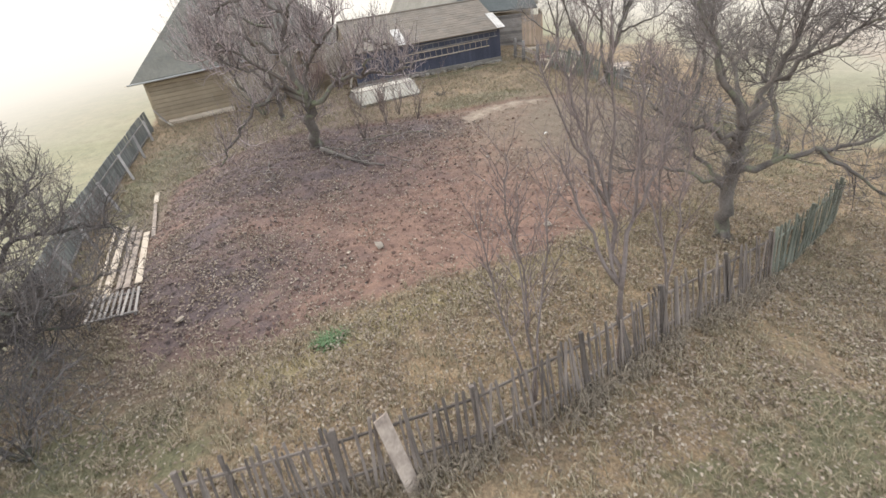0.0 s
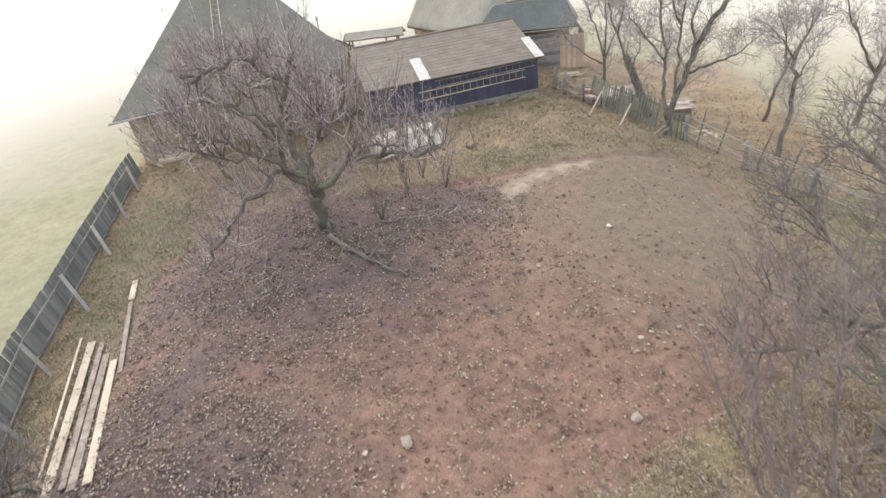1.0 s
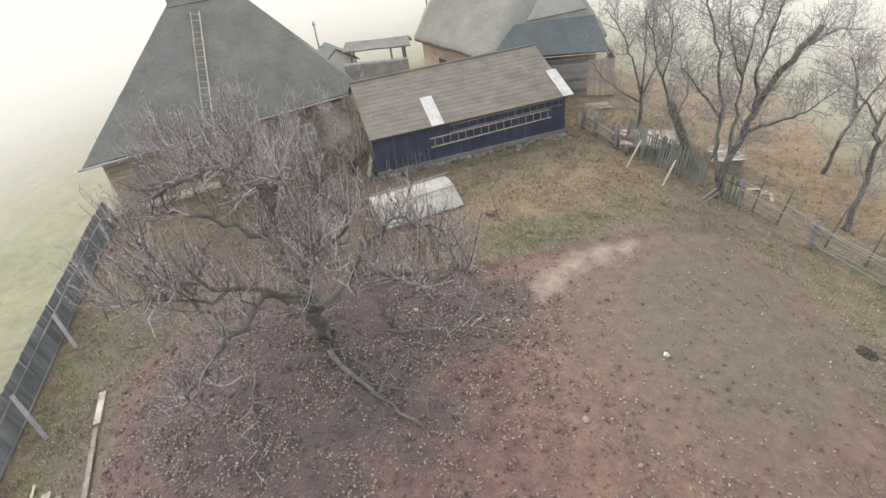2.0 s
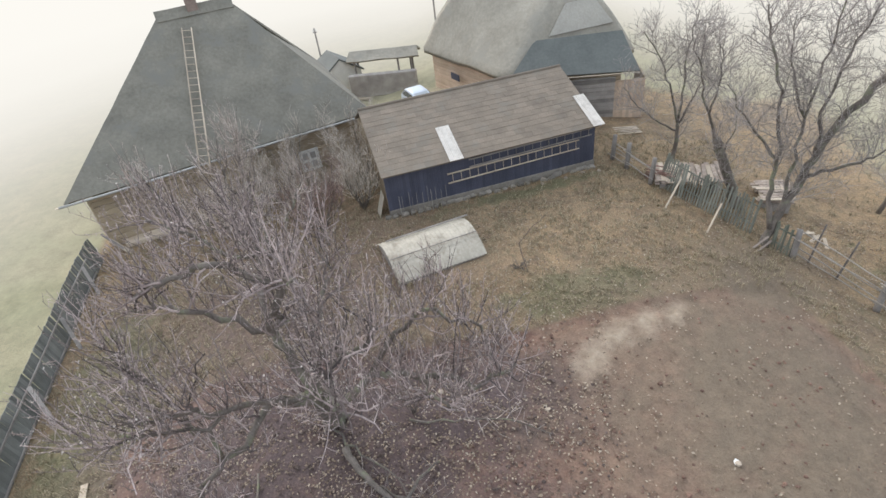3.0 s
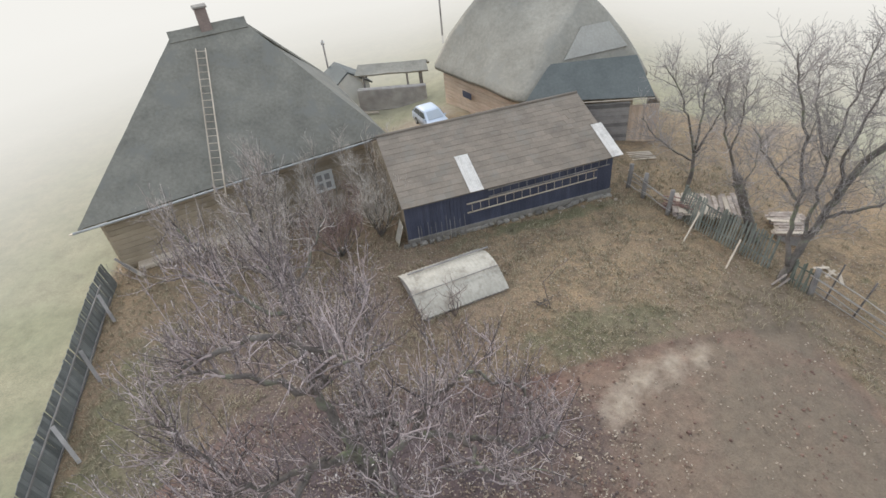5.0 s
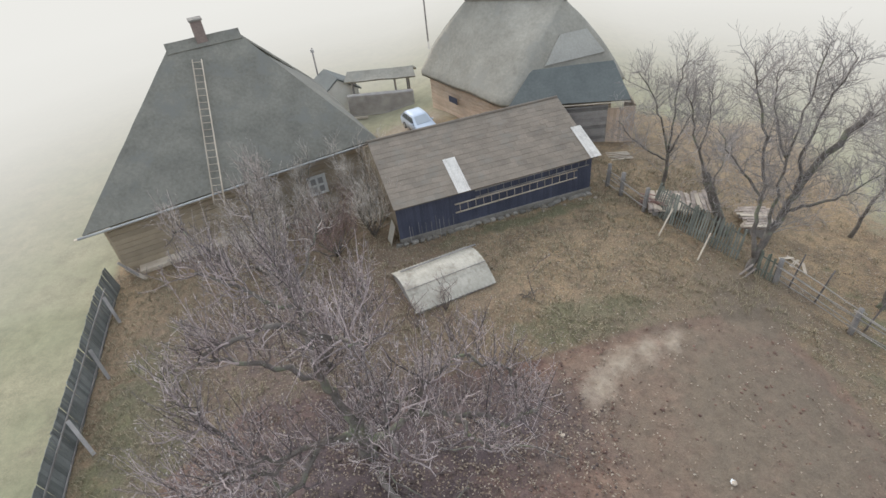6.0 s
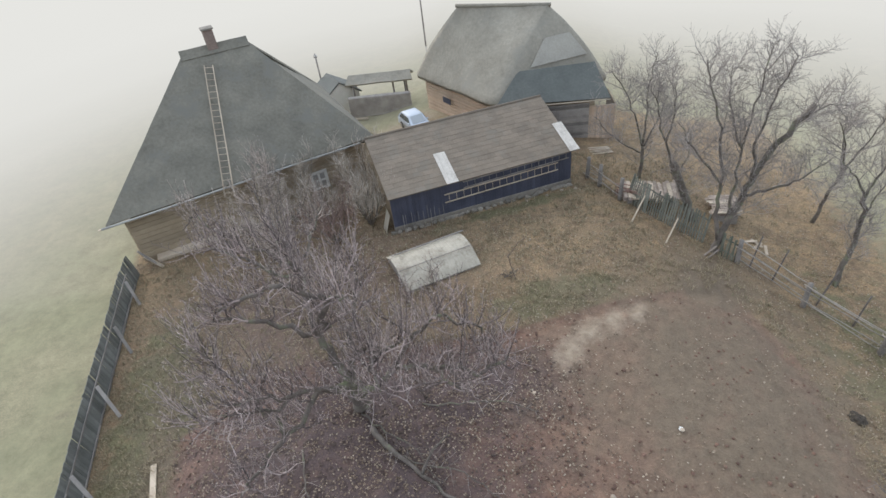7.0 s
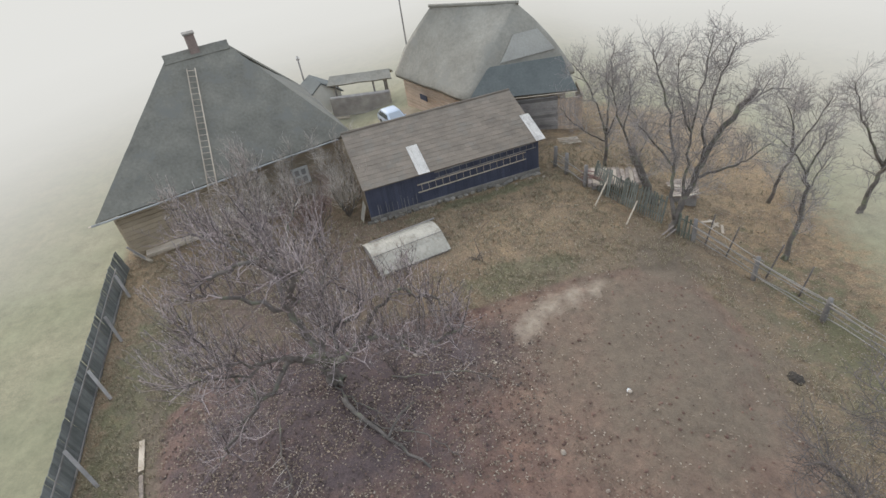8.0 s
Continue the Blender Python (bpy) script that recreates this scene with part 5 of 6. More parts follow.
# ---- barn ----
def build_barn():
    F, L, B, R = Vector((-1.9, 52.2, 3.0)), Vector((-8.8, 60.8, 3.0)), Vector((1.2, 65.0, 3.0)), Vector((7.0, 56.0, 3.0))
    Ra, Rb = Vector((-4.3, 59.4, 8.35)), Vector((2.3, 57.0, 8.35))
    root = thing("barn", pose(-1, 58, 0), "large old barn under a rounded grey thatched roof", "barn")
    off = Vector((-1, 58, 0))
    q = [p - off for p in (F, L, B, R, Ra, Rb)]
    F, L, B, R, Ra, Rb = q
    # one rounded thatch shell: eave ring lofted to the ridge, bulging
    ring, top = [], []
    seq = [(L, F, Ra, Rb), (F, R, Rb, Rb), (R, B, Rb, Ra), (B, L, Ra, Ra)]
    n = 14
    for a, b, ta, tb in seq:
        for i in range(n):
            ring.append(a.lerp(b, i / n))
            top.append(ta.lerp(tb, i / n))
    cnt = len(ring)
    sm = [sum((ring[(k + j) % cnt] for j in range(-1, 2)), Vector()) / 3 for k in range(cnt)]
    rows = 16
    v, f = [], []
    for lay in (0.0, 0.26):
        for j in range(rows + 1):
            t = j / rows
            for k in range(cnt):
                p = sm[k].lerp(top[k], t)
                p = p + Vector((0, 0, 0.45 * math.sin(math.pi * t) ** 1.1))
                p += Vector((0, 0, 0.12 * noise.noise(p * 0.5)))
                p.z -= lay
                v.append(p)
    m = (rows + 1) * cnt
    for j in range(rows):
        for k in range(cnt):
            a, b = j * cnt + k, j * cnt + (k + 1) % cnt
            f += [(a, b, b + cnt, a + cnt), (m + a, m + a + cnt, m + b + cnt, m + b)]
    f += [((k + 1) % cnt, k, m + k, m + (k + 1) % cnt) for k in range(cnt)]
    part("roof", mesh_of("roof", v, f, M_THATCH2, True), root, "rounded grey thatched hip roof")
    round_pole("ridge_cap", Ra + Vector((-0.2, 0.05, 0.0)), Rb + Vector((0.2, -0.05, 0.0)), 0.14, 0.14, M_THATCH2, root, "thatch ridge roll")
    # newer, paler thatch above the lean-to
    on = lambda a, t: F.lerp(R, a).lerp(Rb, t) + Vector((0, 0, 0.45 * math.sin(math.pi * t) ** 1.1)) + (R - F).cross(Rb - F).normalized() * 0.14
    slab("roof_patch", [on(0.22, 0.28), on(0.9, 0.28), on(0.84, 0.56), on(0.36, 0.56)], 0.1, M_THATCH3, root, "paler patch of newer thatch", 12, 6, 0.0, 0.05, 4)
    # walls of boards
    cen = (F + L + B + R) / 4
    inset = [cen + (p - cen) * 0.86 for p in (L, F, R, B)]
    rng = random.Random(12)
    for i, (a, b) in enumerate(zip(inset, inset[1:] + inset[:1])):
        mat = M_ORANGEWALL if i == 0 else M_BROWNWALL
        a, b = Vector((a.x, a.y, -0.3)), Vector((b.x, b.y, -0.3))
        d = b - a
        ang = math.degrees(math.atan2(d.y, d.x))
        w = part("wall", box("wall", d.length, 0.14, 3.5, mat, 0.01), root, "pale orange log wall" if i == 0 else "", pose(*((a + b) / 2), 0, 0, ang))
        if i < 2:
            me = box("log", d.length - 0.05, 0.1, 0.27, mat, 0.03)
            for k in range(12):
                part("log", me, w, "", pose(0, -0.09, 0.02 + k * 0.285))
    hole = part("opening", box("opening", 1.1, 0.06, 0.5, M_SHEDWALL, 0.02), root, "dark slit opening", pose(-4.85, -0.5, 1.3, 0, 0, -53))


def build_annex():
    """The lean-to against the barn, with a dark roof and an orange end."""
    root = thing("barn_annex", pose(2.5, 53, 0), "low boarded lean-to with a dark roof beside the barn", "shed")
    o = Vector((2.5, 53, 0))
    bl, br, tr, tl = [Vector(p) - o for p in ((-1.9, 51.75, 3.15), (6.2, 52.0, 2.95), (5.4, 54.5, 4.75), (-0.2, 53.75, 4.8))]
    slab("roof", [bl, br, tr, tl], 0.12, M_DARKROOF, root, "dark felt lean-to roof", 12, 6, 0.08, 0.04, 6)
    bar("eave_board", bl + Vector((2.9, -0.04, -0.2)), br + Vector((0, -0.04, -0.1)), 0.1, 0.03, M_PALEWOOD, root, "pale eave board")
    wall = part("wall", box("wall", 6.4, 0.12, 2.75, M_OLDWOOD, 0.01), root, "grey board wall", pose(-0.9, -0.75, -0.2, 0, 0, 1.5))
    me = box("board", 6.38, 0.05, 0.24, M_OLDWOOD, 0.015)
    for k in range(10):
        part("board", me, wall, "", pose(0, -0.085, 0.05 + 0.265 * k))
    end = part("wall", box("wall", 1.9, 0.12, 2.6, M_ORANGEWALL, 0.01), root, "orange board wall", pose(3.2, -0.68, -0.3, 0, 0, 1.5))
    me = box("board", 0.2, 0.04, 2.5, M_ORANGEWALL, 0.01)
    for k in range(9):
        part("board", me, end, "", pose(-0.83 + k * 0.207, -0.08, 0.02))
    side = part("wall", box("wall", 0.12, 2.6, 2.8, M_BROWNWALL, 0.01), root, "", pose(4.1, 0.65, -0.35))
    for k in range(5):
        st = thing("pale_board", pose(5.2 + 0.05 * k, 50.55 - 0.22 * k, lie(5.3, 50.4) + 0.03, 0, 0, 4 * (k % 3)), "pale board lying by the lean-to", "board", "boards by the lean-to")
        part("board", box("board", 1.5, 0.12, 0.05, M_PALEWOOD, 0.01), st)


build_barn()
build_annex()


# ---- yard ----
def build_shelter():
    root = thing("open_shelter", pose(-15.2, 62.2, lie(-12.5, 62), 0, 0, 2), "open roadside shelter with a thatched roof over a low dark wall", "shelter")
    part("low_wall", box("low_wall", 5.8, 0.5, 1.9, M_OLDWOOD, 0.08), root, "low dark board wall", pose(2.8, 0.2, 0))
    for x in (0.35, 4.1, 5.2):
        round_pole("post", (x, 1.3, -0.1), (x, 1.3, 3.0), 0.1, 0.09, M_OLDWOOD, root)
    for x in (0.35, 5.2):
        round_pole("post", (x, 2.6, -0.1), (x, 2.6, 3.0), 0.1, 0.09, M_OLDWOOD, root)
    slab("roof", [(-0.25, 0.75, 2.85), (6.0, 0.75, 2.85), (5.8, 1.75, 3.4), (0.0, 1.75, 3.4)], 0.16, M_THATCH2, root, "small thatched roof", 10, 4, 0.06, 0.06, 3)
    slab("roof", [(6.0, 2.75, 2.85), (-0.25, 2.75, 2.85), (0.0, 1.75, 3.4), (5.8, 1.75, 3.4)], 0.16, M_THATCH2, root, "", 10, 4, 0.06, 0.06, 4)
    for x, w in ((0.9, 1.3), (4.6, 1.9)):
        ob = thing("lying_beam", root.matrix_world @ pose(x, -0.55, 0), "pale beam lying along the low wall", "beam", "beams in the yard")
        part("beam", box("beam", w, 0.22, 0.16, M_PALEWOOD, 0.03), ob)


def build_cottage():
    root = thing("white_cottage", pose(-17.0, 64.8, lie(-17.6, 64.6), 0, 0, 122), "small whitewashed outbuilding with a dark gable roof", "house")
    part("wall", box("wall", 3.2, 3.6, 2.0, M_PLASTER, 0.02), root, "whitewashed wall")
    slab("roof", [(-1.9, -2.0, 1.9), (1.9, -2.0, 1.9), (1.7, 0, 3.2), (-1.7, 0, 3.2)], 0.12, M_DARKROOF, root, "dark roof", 4, 4, 0, 0.03)
    slab("roof", [(1.9, 2.0, 1.9), (-1.9, 2.0, 1.9), (-1.7, 0, 3.2), (1.7, 0, 3.2)], 0.12, M_DARKROOF, root, "", 4, 4, 0, 0.03)
    for x in (-1.55, 1.55):
        v = [(x - 0.05, -1.75, 1.9), (x - 0.05, 1.75, 1.9), (x - 0.05, 0, 3.05), (x + 0.05, -1.75, 1.9), (x + 0.05, 1.75, 1.9), (x + 0.05, 0, 3.05)]
        part("gable", mesh_of("gable", v, [(0, 2, 1), (3, 4, 5), (0, 1, 4, 3), (1, 2, 5, 4), (2, 0, 3, 5)], M_PLASTER), root)
    part("door", box("door", 0.9, 0.06, 1.7, M_BROWNWALL, 0.01), root, "brown board door", pose(0.3, -1.82, 0))


def build_pole(x, y, h, arm):
    root = thing("utility_pole", pose(x, y, lie(x, y)), "grey wooden utility pole with a short crossarm", "pole", "utility poles")
    round_pole("shaft", (0, 0, -0.2), (0, 0, h), 0.1, 0.07, M_OLDWOOD, root)
    bar("crossarm", (-arm, 0, h - 0.35), (arm, 0, h - 0.35), 0.09, 0.09, M_OLDWOOD, root)
    for dx in (-arm * 0.8, arm * 0.8):
        round_pole("insulator", (dx, 0, h - 0.3), (dx, 0, h - 0.1), 0.04, 0.03, M_WHITE, root, "white insulator", sides=6)


def build_car():
    """A pale blue hatchback: side outline lofted across the width, with glass, lamps and wheels of their own."""
    root = thing("car", pose(-8.55, 56.5, lie(-8.55, 56.5), 0, 0, -60) @ Matrix.Scale(0.94, 4), "pale blue parked hatchback car in the farmyard", "car")
    prof = [(2.0, 0.34), (2.06, 0.55), (1.9, 0.76), (1.05, 0.93), (0.92, 0.95), (0.2, 1.42), (-0.1, 1.47), (-1.1, 1.46), (-1.4, 1.4), (-1.85, 0.98), (-1.98, 0.85), (-2.02, 0.4), (-1.9, 0.28), (1.85, 0.26)]
    lanes = [(-0.84, 0.0, 0.86), (-0.8, 0.03, 0.97), (-0.4, 0.045, 1.0), (0.4, 0.045, 1.0), (0.8, 0.03, 0.97), (0.84, 0.0, 0.86)]
    v, f, n = [], [], len(prof)
    for y, dz, kx in lanes:
        for x, z in prof:
            tuck = 0.8 if z > 1.0 else 1.0
            v.append((x * (0.96 + 0.04 * kx), y * tuck, z + (dz if z > 0.9 else 0)))
    for i in range(len(lanes) - 1):
        for k in range(n):
            a, b = i * n + k, i * n + (k + 1) % n
            f.append((a, b, b + n, a + n))
    f += [tuple(range(n - 1, -1, -1)), tuple((len(lanes) - 1) * n + k for k in range(n))]
    body = mesh_of("body", v, f, M_CARPAINT, True)
    part("body", body, root, "pale blue car body")

    def pane(name, pts, label, mat=M_GLASS):
        c = [Vector(p) for p in pts]
        nn = (c[1] - c[0]).cross(c[3] - c[0]).normalized()
        c = [p + nn * 0.02 for p in c]
        part(name, mesh_of(name, c + [p - nn * 0.03 for p in c], [(0, 1, 2, 3), (7, 6, 5, 4), (1, 0, 4, 5), (2, 1, 5, 6), (3, 2, 6, 7), (0, 3, 7, 4)], mat), root, label)

    pane("windscreen", [(0.88, -0.62, 1.03), (0.88, 0.62, 1.03), (0.24, 0.54, 1.45), (0.24, -0.54, 1.45)], "windscreen with pale grey sky reflection painted in", M_SKYGLASS)
    pane("rear_window", [(-1.82, 0.58, 1.06), (-1.82, -0.58, 1.06), (-1.44, -0.52, 1.42), (-1.44, 0.52, 1.42)], "dark rear window")
    for s in (-1, 1):
        q = [(0.72, s * 0.838, 1.0), (-0.5, s * 0.838, 1.0), (-0.5, s * 0.715, 1.38), (0.2, s * 0.715, 1.38)]
        r = [(-0.58, s * 0.838, 1.0), (-1.55, s * 0.838, 1.0), (-1.3, s * 0.715, 1.36), (-0.58, s * 0.715, 1.38)]
        for pts in (q, r):
            pane("side_window", pts if s > 0 else pts[::-1], "dark side window")
        lamp = part("headlight", box("headlight", 0.14, 0.34, 0.15, M_LAMP, 0.04), root, "clear headlight", pose(1.92, s * 0.6, 0.6))
        part("mirror", box("mirror", 0.1, 0.18, 0.13, M_CARPAINT, 0.03), root, "", pose(0.62, s * 0.9, 0.98))
        for x in (1.28, -1.25):
            w = part("wheel", None, root, "", pose(x, s * 0.76, 0.3, 90, 0, 0))
            tv, tf = [], []
            tube_into(tv, tf, [Vector((0, 0, z)) for z in (-0.1, -0.08, 0.08, 0.1)], [0.26, 0.3, 0.3, 0.26], 20)
            part("tyre", mesh_of("tyre", tv, tf, M_RUBBER), w, "black tyre")
            tv, tf = [], []
            tube_into(tv, tf, [Vector((0, 0, z)) for z in (-0.11, -0.1, 0.1, 0.11)], [0.15, 0.19, 0.19, 0.15], 16)
            part("rim", mesh_of("rim", tv, tf, M_METAL), w, "grey wheel rim")
    part("bumper", box("bumper", 0.14, 1.6, 0.2, M_CARPAINT, 0.05), root, "", pose(2.02, 0, 0.34))


build_shelter()
build_cottage()
build_pole(-18.5, 66.0, 5.2, 0.16)
build_pole(-9.0, 76.5, 6.5, 0.2)
build_car()


# ---- garden things ----
def build_cold_frame():
    """A low arched frame of boards under pale corrugated sheets."""
    root = thing("cold_frame", pose(-6.15, 38.2, 0, 0, 0, 27), "low arched garden frame covered with pale corrugated sheets", "cold frame")
    W, D = 4.2, 3.3
    for y in (-D / 2, D / 2):
        part("side_board", box("side_board", W, 0.05, 0.2, M_OLDWOOD, 0.01), root, "", pose(0, y, -0.1))
    for x in (-W / 2, W / 2):
        v, f = [], []
        m = 12
        for lx in (-0.03, 0.03):
            for i in range(m + 1):
                t = i / m
                y = -D / 2 + D * t
                v.append((x + lx, y, -0.1))
                v.append((x + lx, y, 0.1 + 0.64 * max(0.0, math.sin(math.pi * t)) ** 0.85))
        k = 2 * (m + 1)
        for i in range(m):
            a = 2 * i
            f += [(a, a + 1, a + 3, a + 2), (k + a, k + a + 2, k + a + 3, k + a + 1), (a + 1, k + a + 1, k + a + 3, a + 3)]
        part("end_board", mesh_of("end_board", v, f, M_OLDWOOD), root)
    bands = [(0.0, 0.3, 0.02), (0.24, 0.72, 0.05), (0.68, 1.0, 0.02)]
    for t0, t1, lift in bands:
        v, f = [], []
        nx, ny = 84, 8
        for lay in (0, 1):
            for j in range(ny + 1):
                t = t0 + (t1 - t0) * j / ny
                y = -D / 2 * 1.04 + D * 1.04 * t
                z = 0.13 + 0.66 * max(0.0, math.sin(math.pi * t)) ** 0.85 + lift
                for i in range(nx + 1):
                    x = -W / 2 - 0.1 + (W + 0.2) * i / nx
                    v.append((x, y + 0.03 * noise.noise(Vector((x, t0 * 9, 0))), z + 0.028 * math.sin(i * math.pi / 2) - 0.014 * lay))
        m = (nx + 1) * (ny + 1)
        for j in range(ny):
            for i in range(nx):
                a = j * (nx + 1) + i
                f += [(a, a + 1, a + nx + 2, a + nx + 1), (m + a, m + a + nx + 1, m + a + nx + 2, m + a + 1)]
        part("sheet", mesh_of("sheet", v, f, M_FRAMESHEET, True), root, "pale corrugated plastic sheet")
    bar("batten", (-W / 2 + 0.2, D / 2 * 0.5, 0.8), (W / 2 + 0.3, D / 2 * 0.5, 0.8), 0.09, 0.05, M_OLDWOOD, root, "grey batten holding the sheets")
    bar("batten", (-W / 2 - 0.1, -D / 2 * 0.4, 0.8), (W / 2 + 0.1, -D / 2 * 0.4, 0.8), 0.05, 0.03, M_OLDWOOD, root)


build_cold_frame()


def lying_plank(x0, y0, x1, y1, w, mat, label, lift=0.05, group="planks by the fence"):
    a, b = Vector((x0, y0, lie(x0, y0) + lift)), Vector((x1, y1, lie(x1, y1) + lift))
    d = b - a
    ob = new("plank", box("plank", w, d.length, 0.05, mat, 0.01))
    ob.matrix_world = Matrix.Translation((a + b) / 2) @ pose(0, 0, 0, math.degrees(math.asin(d.z / d.length)), 0, math.degrees(math.atan2(d.y, d.x)) - 90)
    return tagged(ob, label, "plank", group)


lying_plank(-13.2, 14.75, -17.3, 22.5, 0.3, M_PALEWOOD, "long pale sawn plank lying on the grass by the fence")
lying_plank(-12.9, 15.2, -16.7, 22.35, 0.2, M_ROUGHWOOD, "bark-edged rough plank lying among pale planks")
lying_plank(-12.5, 15.1, -15.9, 21.5, 0.25, M_ROUGHWOOD, "bark-edged rough plank lying among pale planks")
lying_plank(-12.05, 15.25, -15.2, 21.0, 0.26, M_PALEWOOD, "long pale sawn plank lying on the grass by the fence")
lying_plank(-17.2, 25.3, -17.95, 26.9, 0.26, M_PALEWOOD, "short pale board edging the garden bed")
lying_plank(-14.3, 20.1, -17.1, 25.1, 0.18, M_ROUGHWOOD, "weathered board edging the garden bed")
lying_plank(-14.0, 15.4, -18.0, 22.8, 0.09, M_PALEWOOD, "thin pale batten lying beside the planks")


def slatted_rack():
    root = thing("slatted_rack", pose(-11.85, 13.5, lie(-11.85, 13.5) + 0.25, -4, 4, 26), "small slatted wooden rack resting beside the planks", "rack")
    for k in range(9):
        part("slat", box("slat", 0.085, 2.0, 0.03, M_OLDWOOD, 0.006), root, "", pose(-0.72 + 0.18 * k, 0.03 * (k % 3), 0.04, 0, 0, 1.2 * (k % 3 - 1)))
    for y in (-0.8, 0.75):
        part("bearer", box("bearer", 1.6, 0.08, 0.06, M_OLDWOOD, 0.008), root, "", pose(0, y, -0.03))
    for x in (-0.7, 0.7):
        part("leg", box("leg", 0.08, 0.08, 0.3, M_OLDWOOD, 0.008), root, "", pose(x, -0.8, -0.3))
        part("leg", box("leg", 0.08, 0.08, 0.4, M_OLDWOOD, 0.008), root, "", pose(x, 0.75, -0.4))


slatted_rack()
leaning_board((-24.2, 41.1, 0.05), (-25.3, 41.35, 0.8), 0.26, 0.05, M_PALEWOOD, "loose_board", "pale board leaning at the fence end by the house")


def woodpile(cx, cy, turn, nx, w, length, seed, label, tilt):
    rng = random.Random(seed)
    root = thing("board_stack", pose(cx, cy, lie(cx, cy), 0, 0, turn), label, "board stack", "board stacks")
    for dx in (-0.38, 0.38):
        part("bearer", box("bearer", 0.3, length * 0.8, 0.6, M_OLDWOOD, 0.03), root, "", pose(dx * nx * w, 0, -0.05))
    for lay in range(3):
        for k in range(nx):
            part("board", box("board", w * rng.uniform(0.75, 0.95), length * rng.uniform(0.8, 1.05), 0.05, M_PALEWOOD if rng.random() < 0.5 else M_ROUGHWOOD, 0.01), root, "",
                 pose((k - nx / 2 + 0.5) * w, rng.uniform(-0.15, 0.15), 0.62 + lay * 0.075, tilt, 0, rng.gauss(0, 2.5)))


woodpile(7.2, 43.7, -8, 13, 0.26, 1.8, 61, "stack of pale weathered boards behind the picket fence", 6)
woodpile(11.6, 43.3, 78, 8, 0.26, 1.7, 62, "low stack of pale boards in the orchard", -4)
for k, (x, y) in enumerate(((12.2, 40.6), (12.5, 40.2), (12.9, 39.9), (12.6, 40.5), (5.9, 43.5), (6.1, 44.2))):
    ob = thing("board_scrap", pose(x, y, lie(x, y) + 0.03, 0, 0, 37 * k), "pale broken board scrap on the grass", "scrap", "board scraps")
    part("scrap", box("scrap", 0.9, 0.16, 0.04, M_PALEWOOD, 0.01), ob)

rng = random.Random(67)
brush = thing("brushwood_pile", pose(5.85, 43.75, lie(5.85, 43.75), 0, 0, -35), "pile of reddish brushwood sticks beside the picket fence", "brushwood")
for k in range(22):
    h = 0.08 + 0.045 * k
    round_pole("stick", (rng.uniform(-0.95, -0.5), rng.uniform(-0.45, 0.45), h * rng.uniform(0.7, 1.0)), (rng.uniform(0.5, 1.0), rng.uniform(-0.45, 0.45), h * rng.uniform(0.7, 1.15)), 0.035, 0.02, M_REDSTICK, brush, "", rng, 0.05, 6)

bm = bmesh.new()
bmesh.ops.create_icosphere(bm, subdivisions=4, radius=0.32)
for v in bm.verts:
    v.co *= 1 + 0.5 * noise.noise(v.co * 3.1) + 0.3 * noise.noise(v.co * 9)
    v.co.z *= 0.45
me = bpy.data.meshes.new("compost_heap")
bm.to_mesh(me)
bm.free()
me.materials.append(M_COMPOST)
heap = new("compost_heap", me)
heap.matrix_world = pose(11.75, 28.4, lie(11.75, 28.4) + 0.03, 0, 0, 30)
tagged(heap, "small dark heap of compost at the edge of the bed", "heap")

sv, sf = slab_geo([(-0.1, -0.05, 0), (0.11, -0.05, 0.02), (0.07, 0.07, 0.04), (-0.03, 0.05, 0.0)], 0.006, 4, 4, 0.0, 0.03, 6)
scrap = new("paper_scrap", mesh_of("paper_scrap", sv, sf, M_WHITE))
scrap.matrix_world = pose(4.13, 27.11, lie(4.13, 27.11) + 0.05, 0, 0, 40)
tagged(scrap, "white torn scrap of paper lying on the soil", "scrap")

# stones in the soil
rng = random.Random(91)
for x, y, s in ((-3.05, 16.3, 0.5), (3.1, 17.0, 0.38), (3.95, 20.2, 0.24), (4.35, 20.5, 0.2), (6.0, 20.9, 0.22), (5.3, 20.8, 0.2), (4.1, 19.9, 0.15), (4.8, 20.4, 0.14), (5.7, 20.5, 0.16), (4.2, 27.1, 0.26), (1.05, 24.4, 0.26), (-5.0, 29.8, 0.26), (-1.3, 29.0, 0.25),
                (-4.2, 16.0, 0.2), (-9.0, 12.5, 0.42), (-10.2, 11.8, 0.25), (0.8, 21.5, 0.22), (2.4, 22.8, 0.2), (4.6, 20.0, 0.16), (3.7, 19.6, 0.16), (1.9, 44.9, 0.3), (0.9, 44.4, 0.25), (-0.4, 43.9, 0.22), (2.8, 45.0, 0.3)):
    bm = bmesh.new()
    bmesh.ops.create_icosphere(bm, subdivisions=1, radius=s * 0.46)
    for v in bm.verts:
        v.co *= 1 + 0.6 * noise.noise(v.co * 5 + Vector((x, y, 0)))
        v.co.z *= 0.45
    me = bpy.data.meshes.new("stone")
    bm.to_mesh(me)
    bm.free()
    me.materials.append(M_STONE)
    ob = new("stone", me)
    ob.location = (x, y, lie(x, y) + s * 0.1)
    ob.rotation_euler = (rng.uniform(-0.3, 0.3), rng.uniform(-0.3, 0.3), rng.uniform(0, 6))
    tagged(ob, "pale field stone lying in the soil", "stone", "field stones")


